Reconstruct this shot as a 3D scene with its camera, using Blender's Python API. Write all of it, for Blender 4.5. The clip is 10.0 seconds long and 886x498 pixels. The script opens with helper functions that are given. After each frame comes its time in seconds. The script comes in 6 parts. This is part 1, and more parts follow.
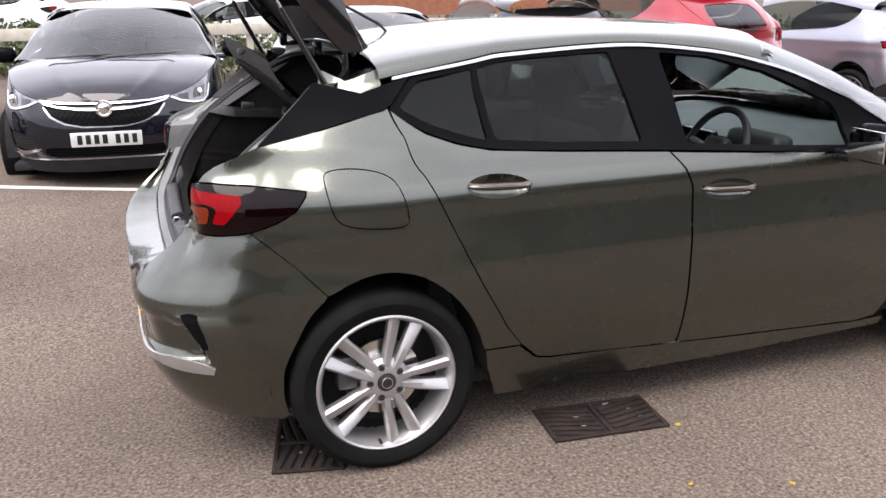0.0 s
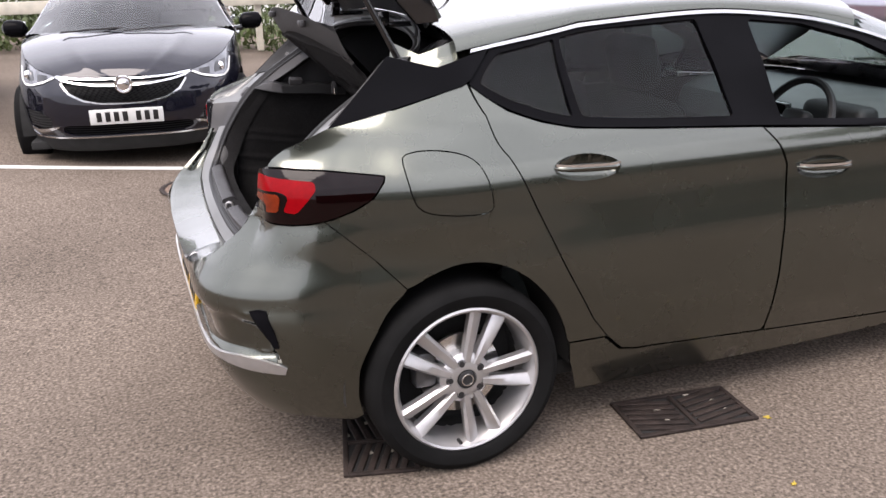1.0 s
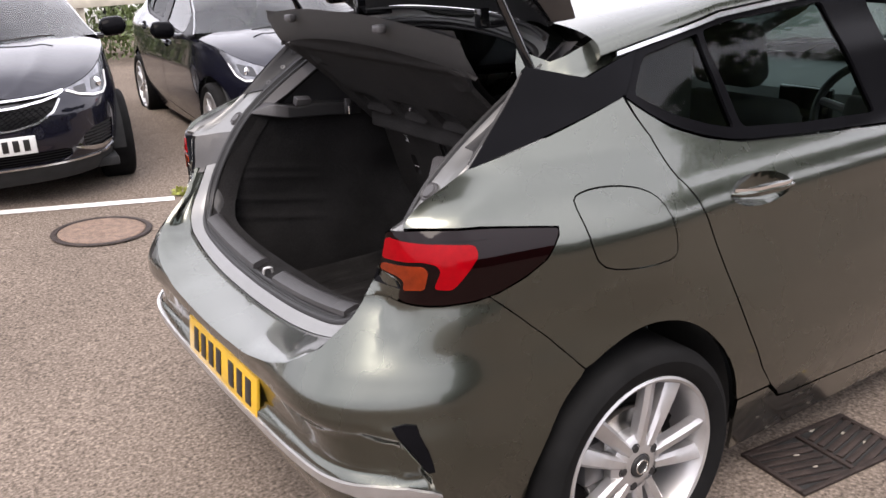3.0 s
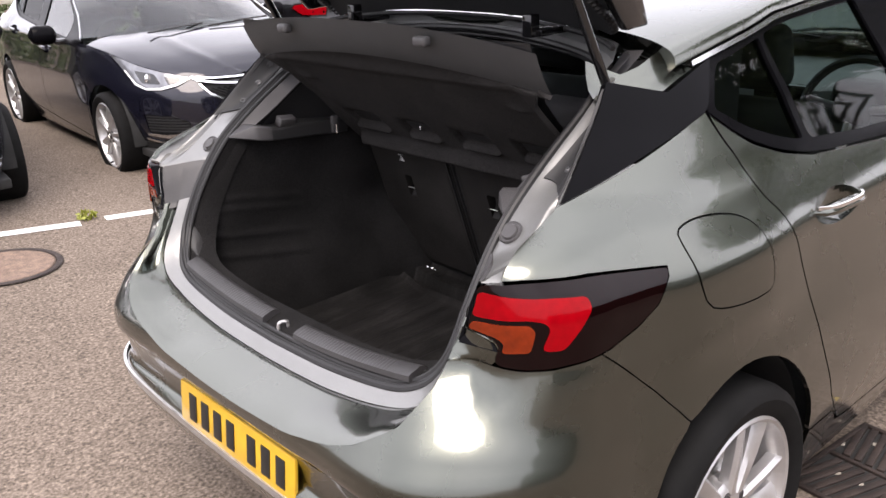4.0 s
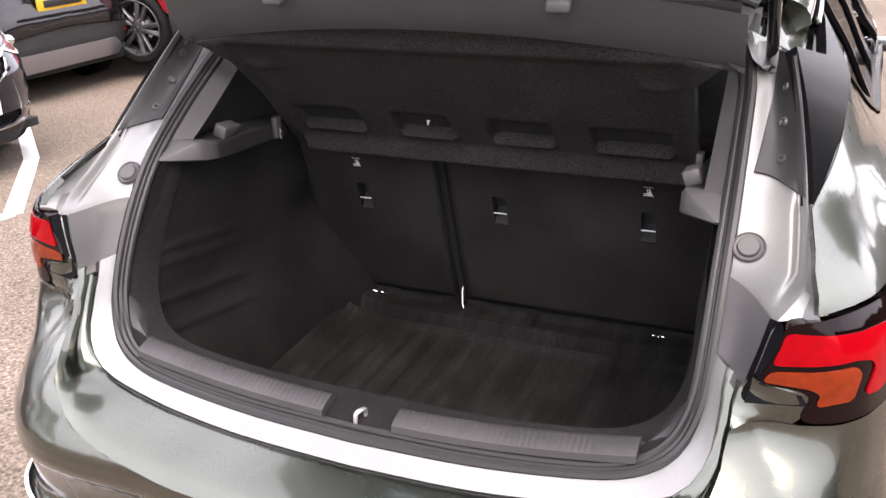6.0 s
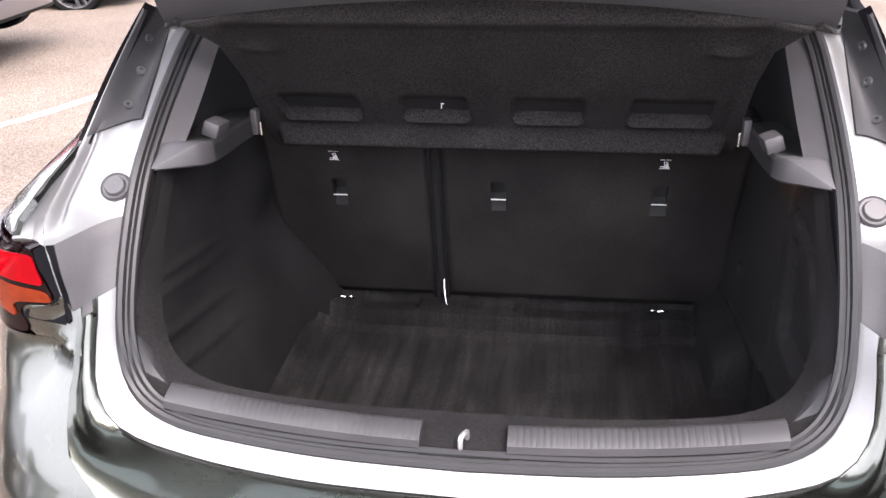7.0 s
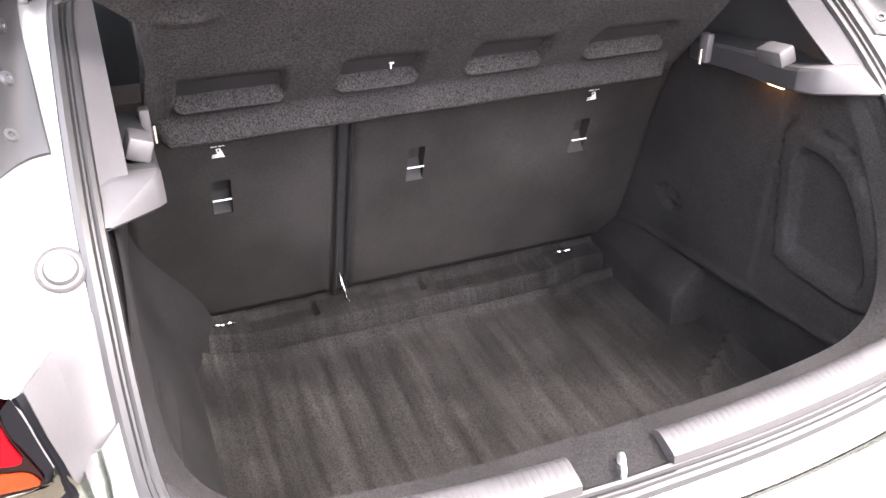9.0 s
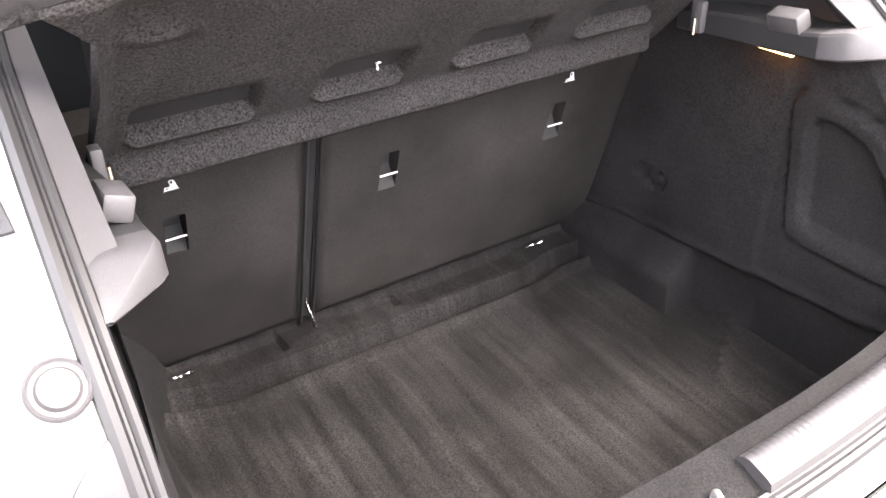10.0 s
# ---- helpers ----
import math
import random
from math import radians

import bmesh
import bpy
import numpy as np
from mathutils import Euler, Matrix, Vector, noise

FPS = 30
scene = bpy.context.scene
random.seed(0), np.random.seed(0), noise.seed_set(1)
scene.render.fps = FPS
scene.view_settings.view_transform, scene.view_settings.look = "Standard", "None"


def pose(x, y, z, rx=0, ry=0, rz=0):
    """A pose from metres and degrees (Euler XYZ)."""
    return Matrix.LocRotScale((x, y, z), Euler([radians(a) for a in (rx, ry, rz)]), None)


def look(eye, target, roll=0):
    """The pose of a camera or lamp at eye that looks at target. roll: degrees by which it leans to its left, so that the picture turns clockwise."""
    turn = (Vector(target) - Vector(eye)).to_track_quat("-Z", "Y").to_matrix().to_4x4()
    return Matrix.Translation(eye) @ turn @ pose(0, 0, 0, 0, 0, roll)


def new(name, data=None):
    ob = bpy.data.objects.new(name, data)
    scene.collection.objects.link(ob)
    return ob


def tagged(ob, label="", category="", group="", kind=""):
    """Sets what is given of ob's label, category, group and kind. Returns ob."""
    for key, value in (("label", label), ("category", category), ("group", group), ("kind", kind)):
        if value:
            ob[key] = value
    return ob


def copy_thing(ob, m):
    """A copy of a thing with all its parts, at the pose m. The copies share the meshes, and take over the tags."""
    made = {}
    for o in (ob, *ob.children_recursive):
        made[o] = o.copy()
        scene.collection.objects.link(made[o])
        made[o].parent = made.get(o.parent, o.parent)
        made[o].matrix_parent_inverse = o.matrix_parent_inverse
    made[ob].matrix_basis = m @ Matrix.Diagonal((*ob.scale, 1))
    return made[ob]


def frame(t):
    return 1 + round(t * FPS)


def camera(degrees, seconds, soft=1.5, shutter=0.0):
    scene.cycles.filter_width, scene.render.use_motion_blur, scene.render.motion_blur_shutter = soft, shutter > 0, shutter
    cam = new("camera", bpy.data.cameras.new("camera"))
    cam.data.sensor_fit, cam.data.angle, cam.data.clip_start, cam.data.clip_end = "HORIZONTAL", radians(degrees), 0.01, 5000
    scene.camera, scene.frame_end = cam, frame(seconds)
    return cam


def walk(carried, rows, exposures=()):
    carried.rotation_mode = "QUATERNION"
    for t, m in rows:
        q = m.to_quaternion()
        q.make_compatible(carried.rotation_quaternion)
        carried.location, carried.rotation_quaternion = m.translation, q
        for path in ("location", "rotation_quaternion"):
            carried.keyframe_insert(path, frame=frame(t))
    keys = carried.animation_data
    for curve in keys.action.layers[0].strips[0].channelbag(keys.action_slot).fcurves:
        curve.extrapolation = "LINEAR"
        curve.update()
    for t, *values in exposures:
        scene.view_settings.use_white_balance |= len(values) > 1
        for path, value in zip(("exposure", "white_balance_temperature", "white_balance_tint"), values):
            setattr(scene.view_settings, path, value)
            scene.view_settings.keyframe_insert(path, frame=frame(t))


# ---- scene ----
cam = camera(54.1, 10.0)
PATH = [
    (0, (-0.751, -3.437, 1.609), (-0.082, -1.647, 1.02), -0.6),
    (0.5, (-0.838, -3.331, 1.61), (-0.168, -1.552, 0.989), -0.4),
    (1, (-0.922, -3.141, 1.599), (-0.258, -1.371, 0.946), -1.2),
    (1.5, (-1.028, -2.913, 1.602), (-0.328, -1.166, 0.927), -2.0),
    (2, (-1.192, -2.663, 1.599), (-0.398, -0.955, 0.925), -2.5),
    (2.5, (-1.311, -2.428, 1.599), (-0.402, -0.78, 0.921), -2.7),
    (2.7, (-1.347, -2.324, 1.59), (-0.391, -0.704, 0.911), -2.7),
    (4, (-1.542, -1.661, 1.618), (-0.293, -0.27, 0.907), -2.9),
    (4.5, (-1.565, -1.409, 1.597), (-0.207, -0.132, 0.875), -2.8),
    (5, (-1.595, -1.154, 1.591), (-0.128, -0.019, 0.844), -2.4),
    (5.5, (-1.649, -0.87, 1.576), (-0.062, 0.072, 0.805), -2.5),
    (5.7, (-1.667, -0.773, 1.58), (-0.04, 0.085, 0.796), -2.4),
    (6.8, (-1.639, -0.231, 1.55), (0.149, 0.115, 0.723), -0.9),
    (7, (-1.636, -0.118, 1.541), (0.162, 0.127, 0.699), -1.0),
    (7.5, (-1.593, 0.087, 1.529), (0.206, 0.108, 0.655), -1.0),
    (8, (-1.475, 0.245, 1.505), (0.293, 0.055, 0.591), -0.7),
    (8.5, (-1.359, 0.372, 1.506), (0.339, -0.057, 0.539), -0.0),
    (9, (-1.239, 0.506, 1.501), (0.371, -0.142, 0.507), -0.3),
    (9.5, (-1.119, 0.58, 1.485), (0.415, -0.211, 0.473), -1.2),
    (10, (-0.98, 0.599, 1.48), (0.463, -0.293, 0.421), -1.4),
]
EXPOSURES = [(0, 0.20, 6550, 18), (2.5, 0.32, 6700, 18), (4, 0.50, 6750, 18), (5.5, 0.90, 6900, 19), (7, 1.55, 6500, 21), (8.5, 2.62, 6650, 20), (9, 3.13, 6750, 19), (10, 3.15, 6900, 18)]
walk(cam, [(t, look(eye, target, roll)) for t, eye, target, roll in PATH],
     exposures=EXPOSURES)

# ---- light: a bright, thinly overcast sky with broken cloud ----
world = bpy.data.worlds.new("world")
scene.world = world
world.use_nodes = True
wt = world.node_tree
wn = wt.nodes
sky = wn.new("ShaderNodeTexSky")
sky.sky_type, sky.sun_disc, sky.sun_elevation, sky.sun_rotation = "NISHITA", False, radians(58), radians(233)
sky.air_density, sky.dust_density, sky.ozone_density = 1.0, 2.0, 1.0
wc = wn.new("ShaderNodeTexCoord")
cloud = wn.new("ShaderNodeTexNoise")
cloud.inputs["Scale"].default_value, cloud.inputs["Detail"].default_value, cloud.inputs["Roughness"].default_value = 1.7, 3, 0.5
wt.links.new(wc.outputs["Generated"], cloud.inputs["Vector"])
cover = wn.new("ShaderNodeMapRange")
cover.inputs["From Min"].default_value, cover.inputs["From Max"].default_value = 0.41, 0.53
cover.inputs["To Min"].default_value, cover.inputs["To Max"].default_value = 0.74, 0.97
wt.links.new(cloud.outputs["Fac"], cover.inputs["Value"])
xyz = wn.new("ShaderNodeSeparateXYZ")
wt.links.new(wc.outputs["Generated"], xyz.inputs[0])
lift = wn.new("ShaderNodeMapRange")
lift.inputs["From Min"].default_value, lift.inputs["From Max"].default_value = 0.0, 1.0
lift.inputs["To Min"].default_value, lift.inputs["To Max"].default_value = 14.0, 23.0
rise = wn.new("ShaderNodeMath")
rise.operation, rise.use_clamp = "POWER", True
rise.inputs[1].default_value = 0.7
wt.links.new(xyz.outputs["Z"], rise.inputs[0])
wt.links.new(rise.outputs[0], lift.inputs["Value"])
white = wn.new("ShaderNodeVectorMath")
white.operation = "SCALE"
white.inputs[0].default_value = (0.935, 0.972, 1.05)
wt.links.new(lift.outputs["Result"], white.inputs["Scale"])
veil = wn.new("ShaderNodeMix")
veil.data_type = "RGBA"
wt.links.new(cover.outputs["Result"], veil.inputs["Factor"])
wt.links.new(sky.outputs[0], veil.inputs["A"])
wt.links.new(white.outputs["Vector"], veil.inputs["B"])
wt.links.new(veil.outputs["Result"], wn["Background"].inputs[0])
wn["Background"].inputs[1].default_value = 0.115
sun = new("sun", bpy.data.lights.new("sun", "SUN"))
sun.data.energy, sun.data.angle, sun.data.color = 3.5, radians(42), (1.0, 0.93, 0.83)
sun.matrix_world = look((-3.4, -2.6, 7.0), (0, 0, 0))

# ---- materials ----
def material(name, color, rough=0.5, metal=0.0, coat=0.0, spec=0.5, vary=0.0, scale=8.0, bump=0.0, bump_scale=200.0, coat_rough=0.03,
             vary2=0.0, scale2=60.0, emit=None, rough_vary=0.0):
    """A surface with noise at two scales in its colour, and a fine relief."""
    m = bpy.data.materials.new(name)
    m.use_nodes = True
    nt = m.node_tree
    b = nt.nodes["Principled BSDF"]
    b.inputs["Base Color"].default_value = (*color, 1)
    b.inputs["Roughness"].default_value, b.inputs["Metallic"].default_value = rough, metal
    b.inputs["Coat Weight"].default_value, b.inputs["Coat Roughness"].default_value = coat, coat_rough
    b.inputs["Specular IOR Level"].default_value = spec
    if emit:
        b.inputs["Emission Color"].default_value, b.inputs["Emission Strength"].default_value = (*emit[0], 1), emit[1]
    tc = nt.nodes.new("ShaderNodeTexCoord")
    last = None
    for amount, size in ((vary, scale), (vary2, scale2)):
        if amount:
            n = nt.nodes.new("ShaderNodeTexNoise")
            n.inputs["Scale"].default_value, n.inputs["Detail"].default_value = size, 6
            nt.links.new(tc.outputs["Object"], n.inputs["Vector"])
            r = nt.nodes.new("ShaderNodeMapRange")
            r.inputs["From Min"].default_value, r.inputs["From Max"].default_value = 0.3, 0.7
            r.inputs["To Min"].default_value, r.inputs["To Max"].default_value = 1 - amount, 1 + amount
            nt.links.new(n.outputs["Fac"], r.inputs["Value"])
            x = nt.nodes.new("ShaderNodeMix")
            x.data_type, x.blend_type = "RGBA", "MULTIPLY"
            x.inputs["Factor"].default_value = 1
            if last:
                nt.links.new(last, x.inputs["A"])
            else:
                x.inputs["A"].default_value = (*color, 1)
            nt.links.new(r.outputs["Result"], x.inputs["B"])
            last = x.outputs["Result"]
    if last:
        nt.links.new(last, b.inputs["Base Color"])
    if rough_vary:
        n = nt.nodes.new("ShaderNodeTexNoise")
        n.inputs["Scale"].default_value, n.inputs["Detail"].default_value = 5, 8
        nt.links.new(tc.outputs["Object"], n.inputs["Vector"])
        r = nt.nodes.new("ShaderNodeMapRange")
        r.inputs["To Min"].default_value, r.inputs["To Max"].default_value = rough - rough_vary, rough + rough_vary
        nt.links.new(n.outputs["Fac"], r.inputs["Value"])
        nt.links.new(r.outputs["Result"], b.inputs["Roughness"])
    if bump:
        n = nt.nodes.new("ShaderNodeTexNoise")
        n.inputs["Scale"].default_value, n.inputs["Detail"].default_value = bump_scale, 4
        nt.links.new(tc.outputs["Object"], n.inputs["Vector"])
        u = nt.nodes.new("ShaderNodeBump")
        u.inputs["Strength"].default_value, u.inputs["Distance"].default_value = bump, 0.002
        nt.links.new(n.outputs["Fac"], u.inputs["Height"])
        nt.links.new(u.outputs["Normal"], b.inputs["Normal"])
    return m


def glazing(name, tint, gloss=1.0, rough=0.02):
    """Tinted glass: clear with a tint, and a reflection that grows at grazing angles."""
    m = bpy.data.materials.new(name)
    m.use_nodes = True
    nt = m.node_tree
    nt.nodes.remove(nt.nodes["Principled BSDF"])
    tr, gl, mx, fr = (nt.nodes.new("ShaderNode" + k) for k in ("BsdfTransparent", "BsdfGlossy", "MixShader", "Fresnel"))
    tr.inputs[0].default_value = (*tint, 1)
    gl.inputs["Color"].default_value = (gloss, gloss, gloss, 1)
    gl.inputs["Roughness"].default_value = rough
    fr.inputs["IOR"].default_value = 1.5
    nt.links.new(fr.outputs[0], mx.inputs[0])
    nt.links.new(tr.outputs[0], mx.inputs[1])
    nt.links.new(gl.outputs[0], mx.inputs[2])
    nt.links.new(mx.outputs[0], nt.nodes["Material Output"].inputs[0])
    return m


def paint(name, color, rough=0.28, metal=0.75, spec=0.5, coat_rough=0.03):
    return material(name, color, rough=rough, metal=metal, spec=spec, coat=1.0, coat_rough=coat_rough, vary=0.04, scale=900, rough_vary=0.05)


M_GREY = paint("olive_grey_paint", (0.097, 0.104, 0.088), rough=0.27, metal=1.0, coat_rough=0.06)
# rougher copy of the olive paint, lightened so jambs and sill look brightly lit
M_GREYIN = material("lit_inner_olive_grey_paint", (0.185, 0.187, 0.185), rough=0.42, metal=0.6, coat=0.35, coat_rough=0.15, vary=0.05, scale=12, vary2=0.04, scale2=300)
M_NAVY = paint("dark_navy_paint", (0.007, 0.0072, 0.013), rough=0.2, metal=0.3, spec=0.05)
M_BLACKPAINT = paint("black_paint", (0.006, 0.006, 0.007), rough=0.25, metal=0.2, spec=0.05)
M_RED = paint("red_paint", (0.26, 0.004, 0.012), rough=0.3, metal=0.3)
M_SILVER = paint("silver_paint", (0.30, 0.30, 0.34), rough=0.3, metal=0.8)
M_WHITE = paint("white_paint", (0.75, 0.75, 0.74), rough=0.35, metal=0.0)
M_PIANO = material("gloss_black_plastic", (0.0061, 0.0061, 0.0068), rough=0.12, coat=0.6, vary=0.2, scale=6)
M_SATIN = material("satin_black_plastic", (0.0038, 0.0038, 0.0046), rough=0.16, spec=0.035, vary=0.2, scale=6)
M_SATINCHROME = material("satin_chrome", (0.52, 0.52, 0.53), rough=0.22, metal=1.0, vary=0.06, scale=12)
M_LAMPHOUSE = material("head_lamp_lens", (0.15, 0.155, 0.17), rough=0.16, metal=0.5, coat=1.0, vary=0.35, scale=14)
M_PLASTIC = material("black_grained_plastic", (0.0114, 0.0114, 0.0122), rough=0.55, bump=0.25, bump_scale=900, vary=0.25, scale=9)
M_GREYPLASTIC = material("grey_grained_plastic", (0.0426, 0.041, 0.0426), rough=0.5, bump=0.2, bump_scale=900, vary=0.12, scale=7, vary2=0.08, scale2=300)
M_SILLPLASTIC = material("load_sill_plastic", (0.0274, 0.0266, 0.0281), rough=0.45, bump=0.2, bump_scale=900, vary=0.15, scale=9, vary2=0.08, scale2=300)
M_CARPET = material("black_boot_carpet", (0.0106, 0.0102, 0.0104), rough=0.95, spec=0.12, bump=0.8, bump_scale=700, vary=0.35, scale=7, vary2=0.55, scale2=320)
M_FLOORCARPET = material("boot_floor_carpet", (0.0126, 0.0120, 0.0119), rough=0.95, spec=0.10, bump=0.9, bump_scale=700, vary=0.5, scale=6, vary2=0.65, scale2=300)


def streaks(m, stretch, scale, lo, hi):
    """Worn streaks drawn out along one way, laid over a material's colour."""
    nt = m.node_tree
    b = nt.nodes["Principled BSDF"]
    src = b.inputs["Base Color"].links[0].from_socket
    tc = next(n for n in nt.nodes if n.type == "TEX_COORD")
    mp, n, r, x = (nt.nodes.new("ShaderNode" + k) for k in ("Mapping", "TexNoise", "MapRange", "Mix"))
    mp.inputs["Scale"].default_value = stretch
    n.inputs["Scale"].default_value, n.inputs["Detail"].default_value = scale, 7
    r.inputs["From Min"].default_value, r.inputs["From Max"].default_value = 0.32, 0.68
    r.inputs["To Min"].default_value, r.inputs["To Max"].default_value = lo, hi
    x.data_type, x.blend_type = "RGBA", "MULTIPLY"
    x.inputs["Factor"].default_value = 1
    nt.links.new(tc.outputs["Object"], mp.inputs["Vector"])
    nt.links.new(mp.outputs["Vector"], n.inputs["Vector"])
    nt.links.new(n.outputs["Fac"], r.inputs["Value"])
    nt.links.new(src, x.inputs["A"])
    nt.links.new(r.outputs["Result"], x.inputs["B"])
    nt.links.new(x.outputs["Result"], b.inputs["Base Color"])


streaks(M_FLOORCARPET, (2.0, 24, 1), 1.0, 0.76, 1.22)
streaks(M_FLOORCARPET, (5.0, 85, 1), 1.0, 0.70, 1.25)
M_SHELFFELT = material("shelf_felt", (0.0205, 0.0193, 0.0191), rough=0.95, spec=0.15, bump=1.0, bump_scale=700, vary=0.2, scale=9, vary2=0.9, scale2=340)
M_SEATBACK = material("seat_back_felt", (0.0168, 0.0155, 0.0147), rough=0.9, spec=0.1, bump=0.6, bump_scale=700, vary=0.5, scale=4, vary2=0.25, scale2=300)
M_FABRIC = material("seat_fabric", (0.0228, 0.0228, 0.0251), rough=0.9, bump=0.6, bump_scale=700, vary=0.2, scale=12)
M_RUBBER = material("tyre_rubber", (0.0046, 0.0046, 0.0047), rough=0.8, spec=0.12, bump=0.3, bump_scale=300, vary=0.35, scale=14)
M_SEAL = material("rubber_seal", (0.0065, 0.0064, 0.0069), rough=0.5, vary=0.2, scale=20)
M_ALLOY = material("silver_alloy", (0.4408, 0.4332, 0.4332), rough=0.36, metal=0.75, coat=0.4, vary=0.08, scale=20)
M_ALLOYDARK = material("dark_alloy", (0.076, 0.076, 0.0798), rough=0.4, metal=0.6, vary=0.3, scale=14)
M_CHROME = material("chrome", (0.82, 0.82, 0.83), rough=0.08, metal=1.0)
M_STEEL = material("bright_steel", (0.65, 0.64, 0.62), rough=0.25, metal=1.0)
M_DARK = material("dark_underbody", (0.0091, 0.0091, 0.0091), rough=0.9, vary=0.4, scale=10)
M_GLASS_REAR = glazing("privacy_glass", (0.36, 0.42, 0.405), gloss=0.38)
M_GLASS = glazing("clear_glass", (0.62, 0.74, 0.72))
M_GLASS_CLEAR = glazing("lamp_glass", (0.85, 0.87, 0.88))
M_LAMPRED = material("red_lamp_lens", (0.19, 0.0008, 0.003), rough=0.10, coat=0.0, spec=0.12, vary=0.12, scale=60)
M_LAMPDARK = material("dark_red_lens", (0.0032, 0.0004, 0.0006), rough=0.05, coat=0.0, spec=0.22)
M_LAMPORANGE = material("amber_lens", (0.1216, 0.0137, 0.0023), rough=0.12, coat=0.0, spec=0.3, vary=0.2, scale=60)
M_YELLOW = material("yellow_plate", (0.5016, 0.2964, 0.0152), rough=0.35, coat=0.4, vary=0.06, scale=30)
M_PLATEWHITE = material("white_plate", (0.57, 0.5776, 0.5624), rough=0.35, coat=0.4, vary=0.05, scale=30)
M_INK = material("black_ink", (0.0076, 0.0076, 0.0076), rough=0.4)
M_WHITEINK = material("white_print", (0.608, 0.608, 0.608), rough=0.5)
M_DASH = material("grey_dashboard", (0.0912, 0.0988, 0.0988), rough=0.6, bump=0.2, bump_scale=600, vary=0.12, scale=8)
M_BOOTLAMP = material("lit_lamp", (0.9, 0.5, 0.25), rough=0.3, emit=((1.0, 0.45, 0.15), 6.0))
M_SHELFRIM = material("shelf_rim_plastic", (0.0260, 0.0260, 0.0266), rough=0.6, bump=0.4, bump_scale=700, vary=0.15, scale=10)
# ---- shape of the hatchback: x forward from the rear axle, y to its left, z up ----
def smooth(xs, ys):
    """A monotone cubic through the knots."""
    xs, ys = np.array(xs, float), np.array(ys, float)
    h, d = np.diff(xs), np.diff(ys) / np.diff(xs)
    m = np.zeros(len(xs))
    m[0], m[-1] = d[0], d[-1]
    for i in range(1, len(xs) - 1):
        if d[i - 1] * d[i] > 0:
            a, b = 2 * h[i] + h[i - 1], h[i] + 2 * h[i - 1]
            m[i] = (a + b) / (a / d[i - 1] + b / d[i])

    def f(q):
        q = np.clip(np.asarray(q, float), xs[0], xs[-1])
        i = np.clip(np.searchsorted(xs, q) - 1, 0, len(xs) - 2)
        t = (q - xs[i]) / h[i]
        return ((1 + 2 * t) * (1 - t) ** 2 * ys[i] + t * (1 - t) ** 2 * h[i] * m[i]
                + t * t * (3 - 2 * t) * ys[i + 1] + t * t * (t - 1) * h[i] * m[i + 1])
    return f


XC, XF = 0.5, 2.0
half_width = smooth([.14, .23, .30, .40, .53, .67, .79, .87, .93, .955, .985, 1.035, 1.12, 1.21, 1.31, 1.40],
                    [.80, .835, .857, .882, .895, .893, .878, .869, .8655, .8605, .846, .806, .757, .712, .648, .60])
rear_end = smooth([.14, .23, .33, .43, .52, .60, .645, .70, .76, .87, 1.02, 1.11, 1.21, 1.265, 1.315, 1.39],
                  [-.55, -.64, -.71, -.750, -.754, -.768, -.768, -.742, -.708, -.685, -.685, -.565, -.41, -.31, -.19, .04])
front_end = smooth([.14, .28, .48, .63, .71, .78, .88, .98, 1.40], [3.36, 3.47, 3.53, 3.52, 3.48, 3.42, 3.30, 3.10, 2.1])
corner = smooth([.2, .43, .63, .87, 1.4], [8.5, 8.0, 5.2, 4.5, 4.5])
MR = 3.2
_p = np.linspace(0, math.pi / 2, 1500)
_x, _w = -1.2 * np.sin(_p) ** (2 / MR), .88 * np.cos(_p) ** (2 / 4.5)
_arc = np.concatenate([[0], np.cumsum(np.hypot(np.diff(_x), np.diff(_w)))])
S_END = XC - _arc[-1]
_pf = np.linspace(0, math.pi / 2, 1500)
_arcf = np.concatenate([[0], np.cumsum(np.hypot(np.diff(1.5 * np.sin(_pf) ** (2 / 3.0)), np.diff(.88 * np.cos(_pf) ** (2 / 3.2))))])
S_FRONT = XF + _arcf[-1]


corner_out = smooth([-1.08, -.88, -.74, -.65, -.62, -.585, -.55, -.50, -.45, -.40, -.35, -.25, -.15, .06, .17, .3, .42], [0, -.012, -.023, -.026, -.010, .016, .034, .042, .042, .036, .027, .019, .024, .020, .012, .003, 0])
corner_low = smooth([-1.08, -.90, -.78, -.66, -.58, -.50, -.40, -.30, -.15, .06, .17, .3, .42], [0, .006, .018, .034, .041, .043, .036, .024, .022, .020, .012, .003, 0])
corner_turn = smooth([-1.0, -.75, -.65, -.5, -.2, .1], [1.0, .9, .75, .5, .15, 0])


def haunch(s, z):
    """How far the haunch stands out over the plain shape, the lamp's corner in, and the bumper's corner out."""
    ease = lambda v, a, b: np.clip((v - a) / (b - a), 0, 1) ** 2 * (3 - 2 * np.clip((v - a) / (b - a), 0, 1))
    high = corner_low(s) + (corner_out(s) - corner_low(s)) * ease(z, .64, .845)
    low = ease(s, -1.05, -.72) * (1 - ease(s, -.48, -.26))
    bulge = (1 - ease(z, .70, .87)) * ease(z, .38, .60)
    return high * ease(z, .70, .85) * (1 - ease(z, 1.03, 1.12)) + .036 * low * bulge


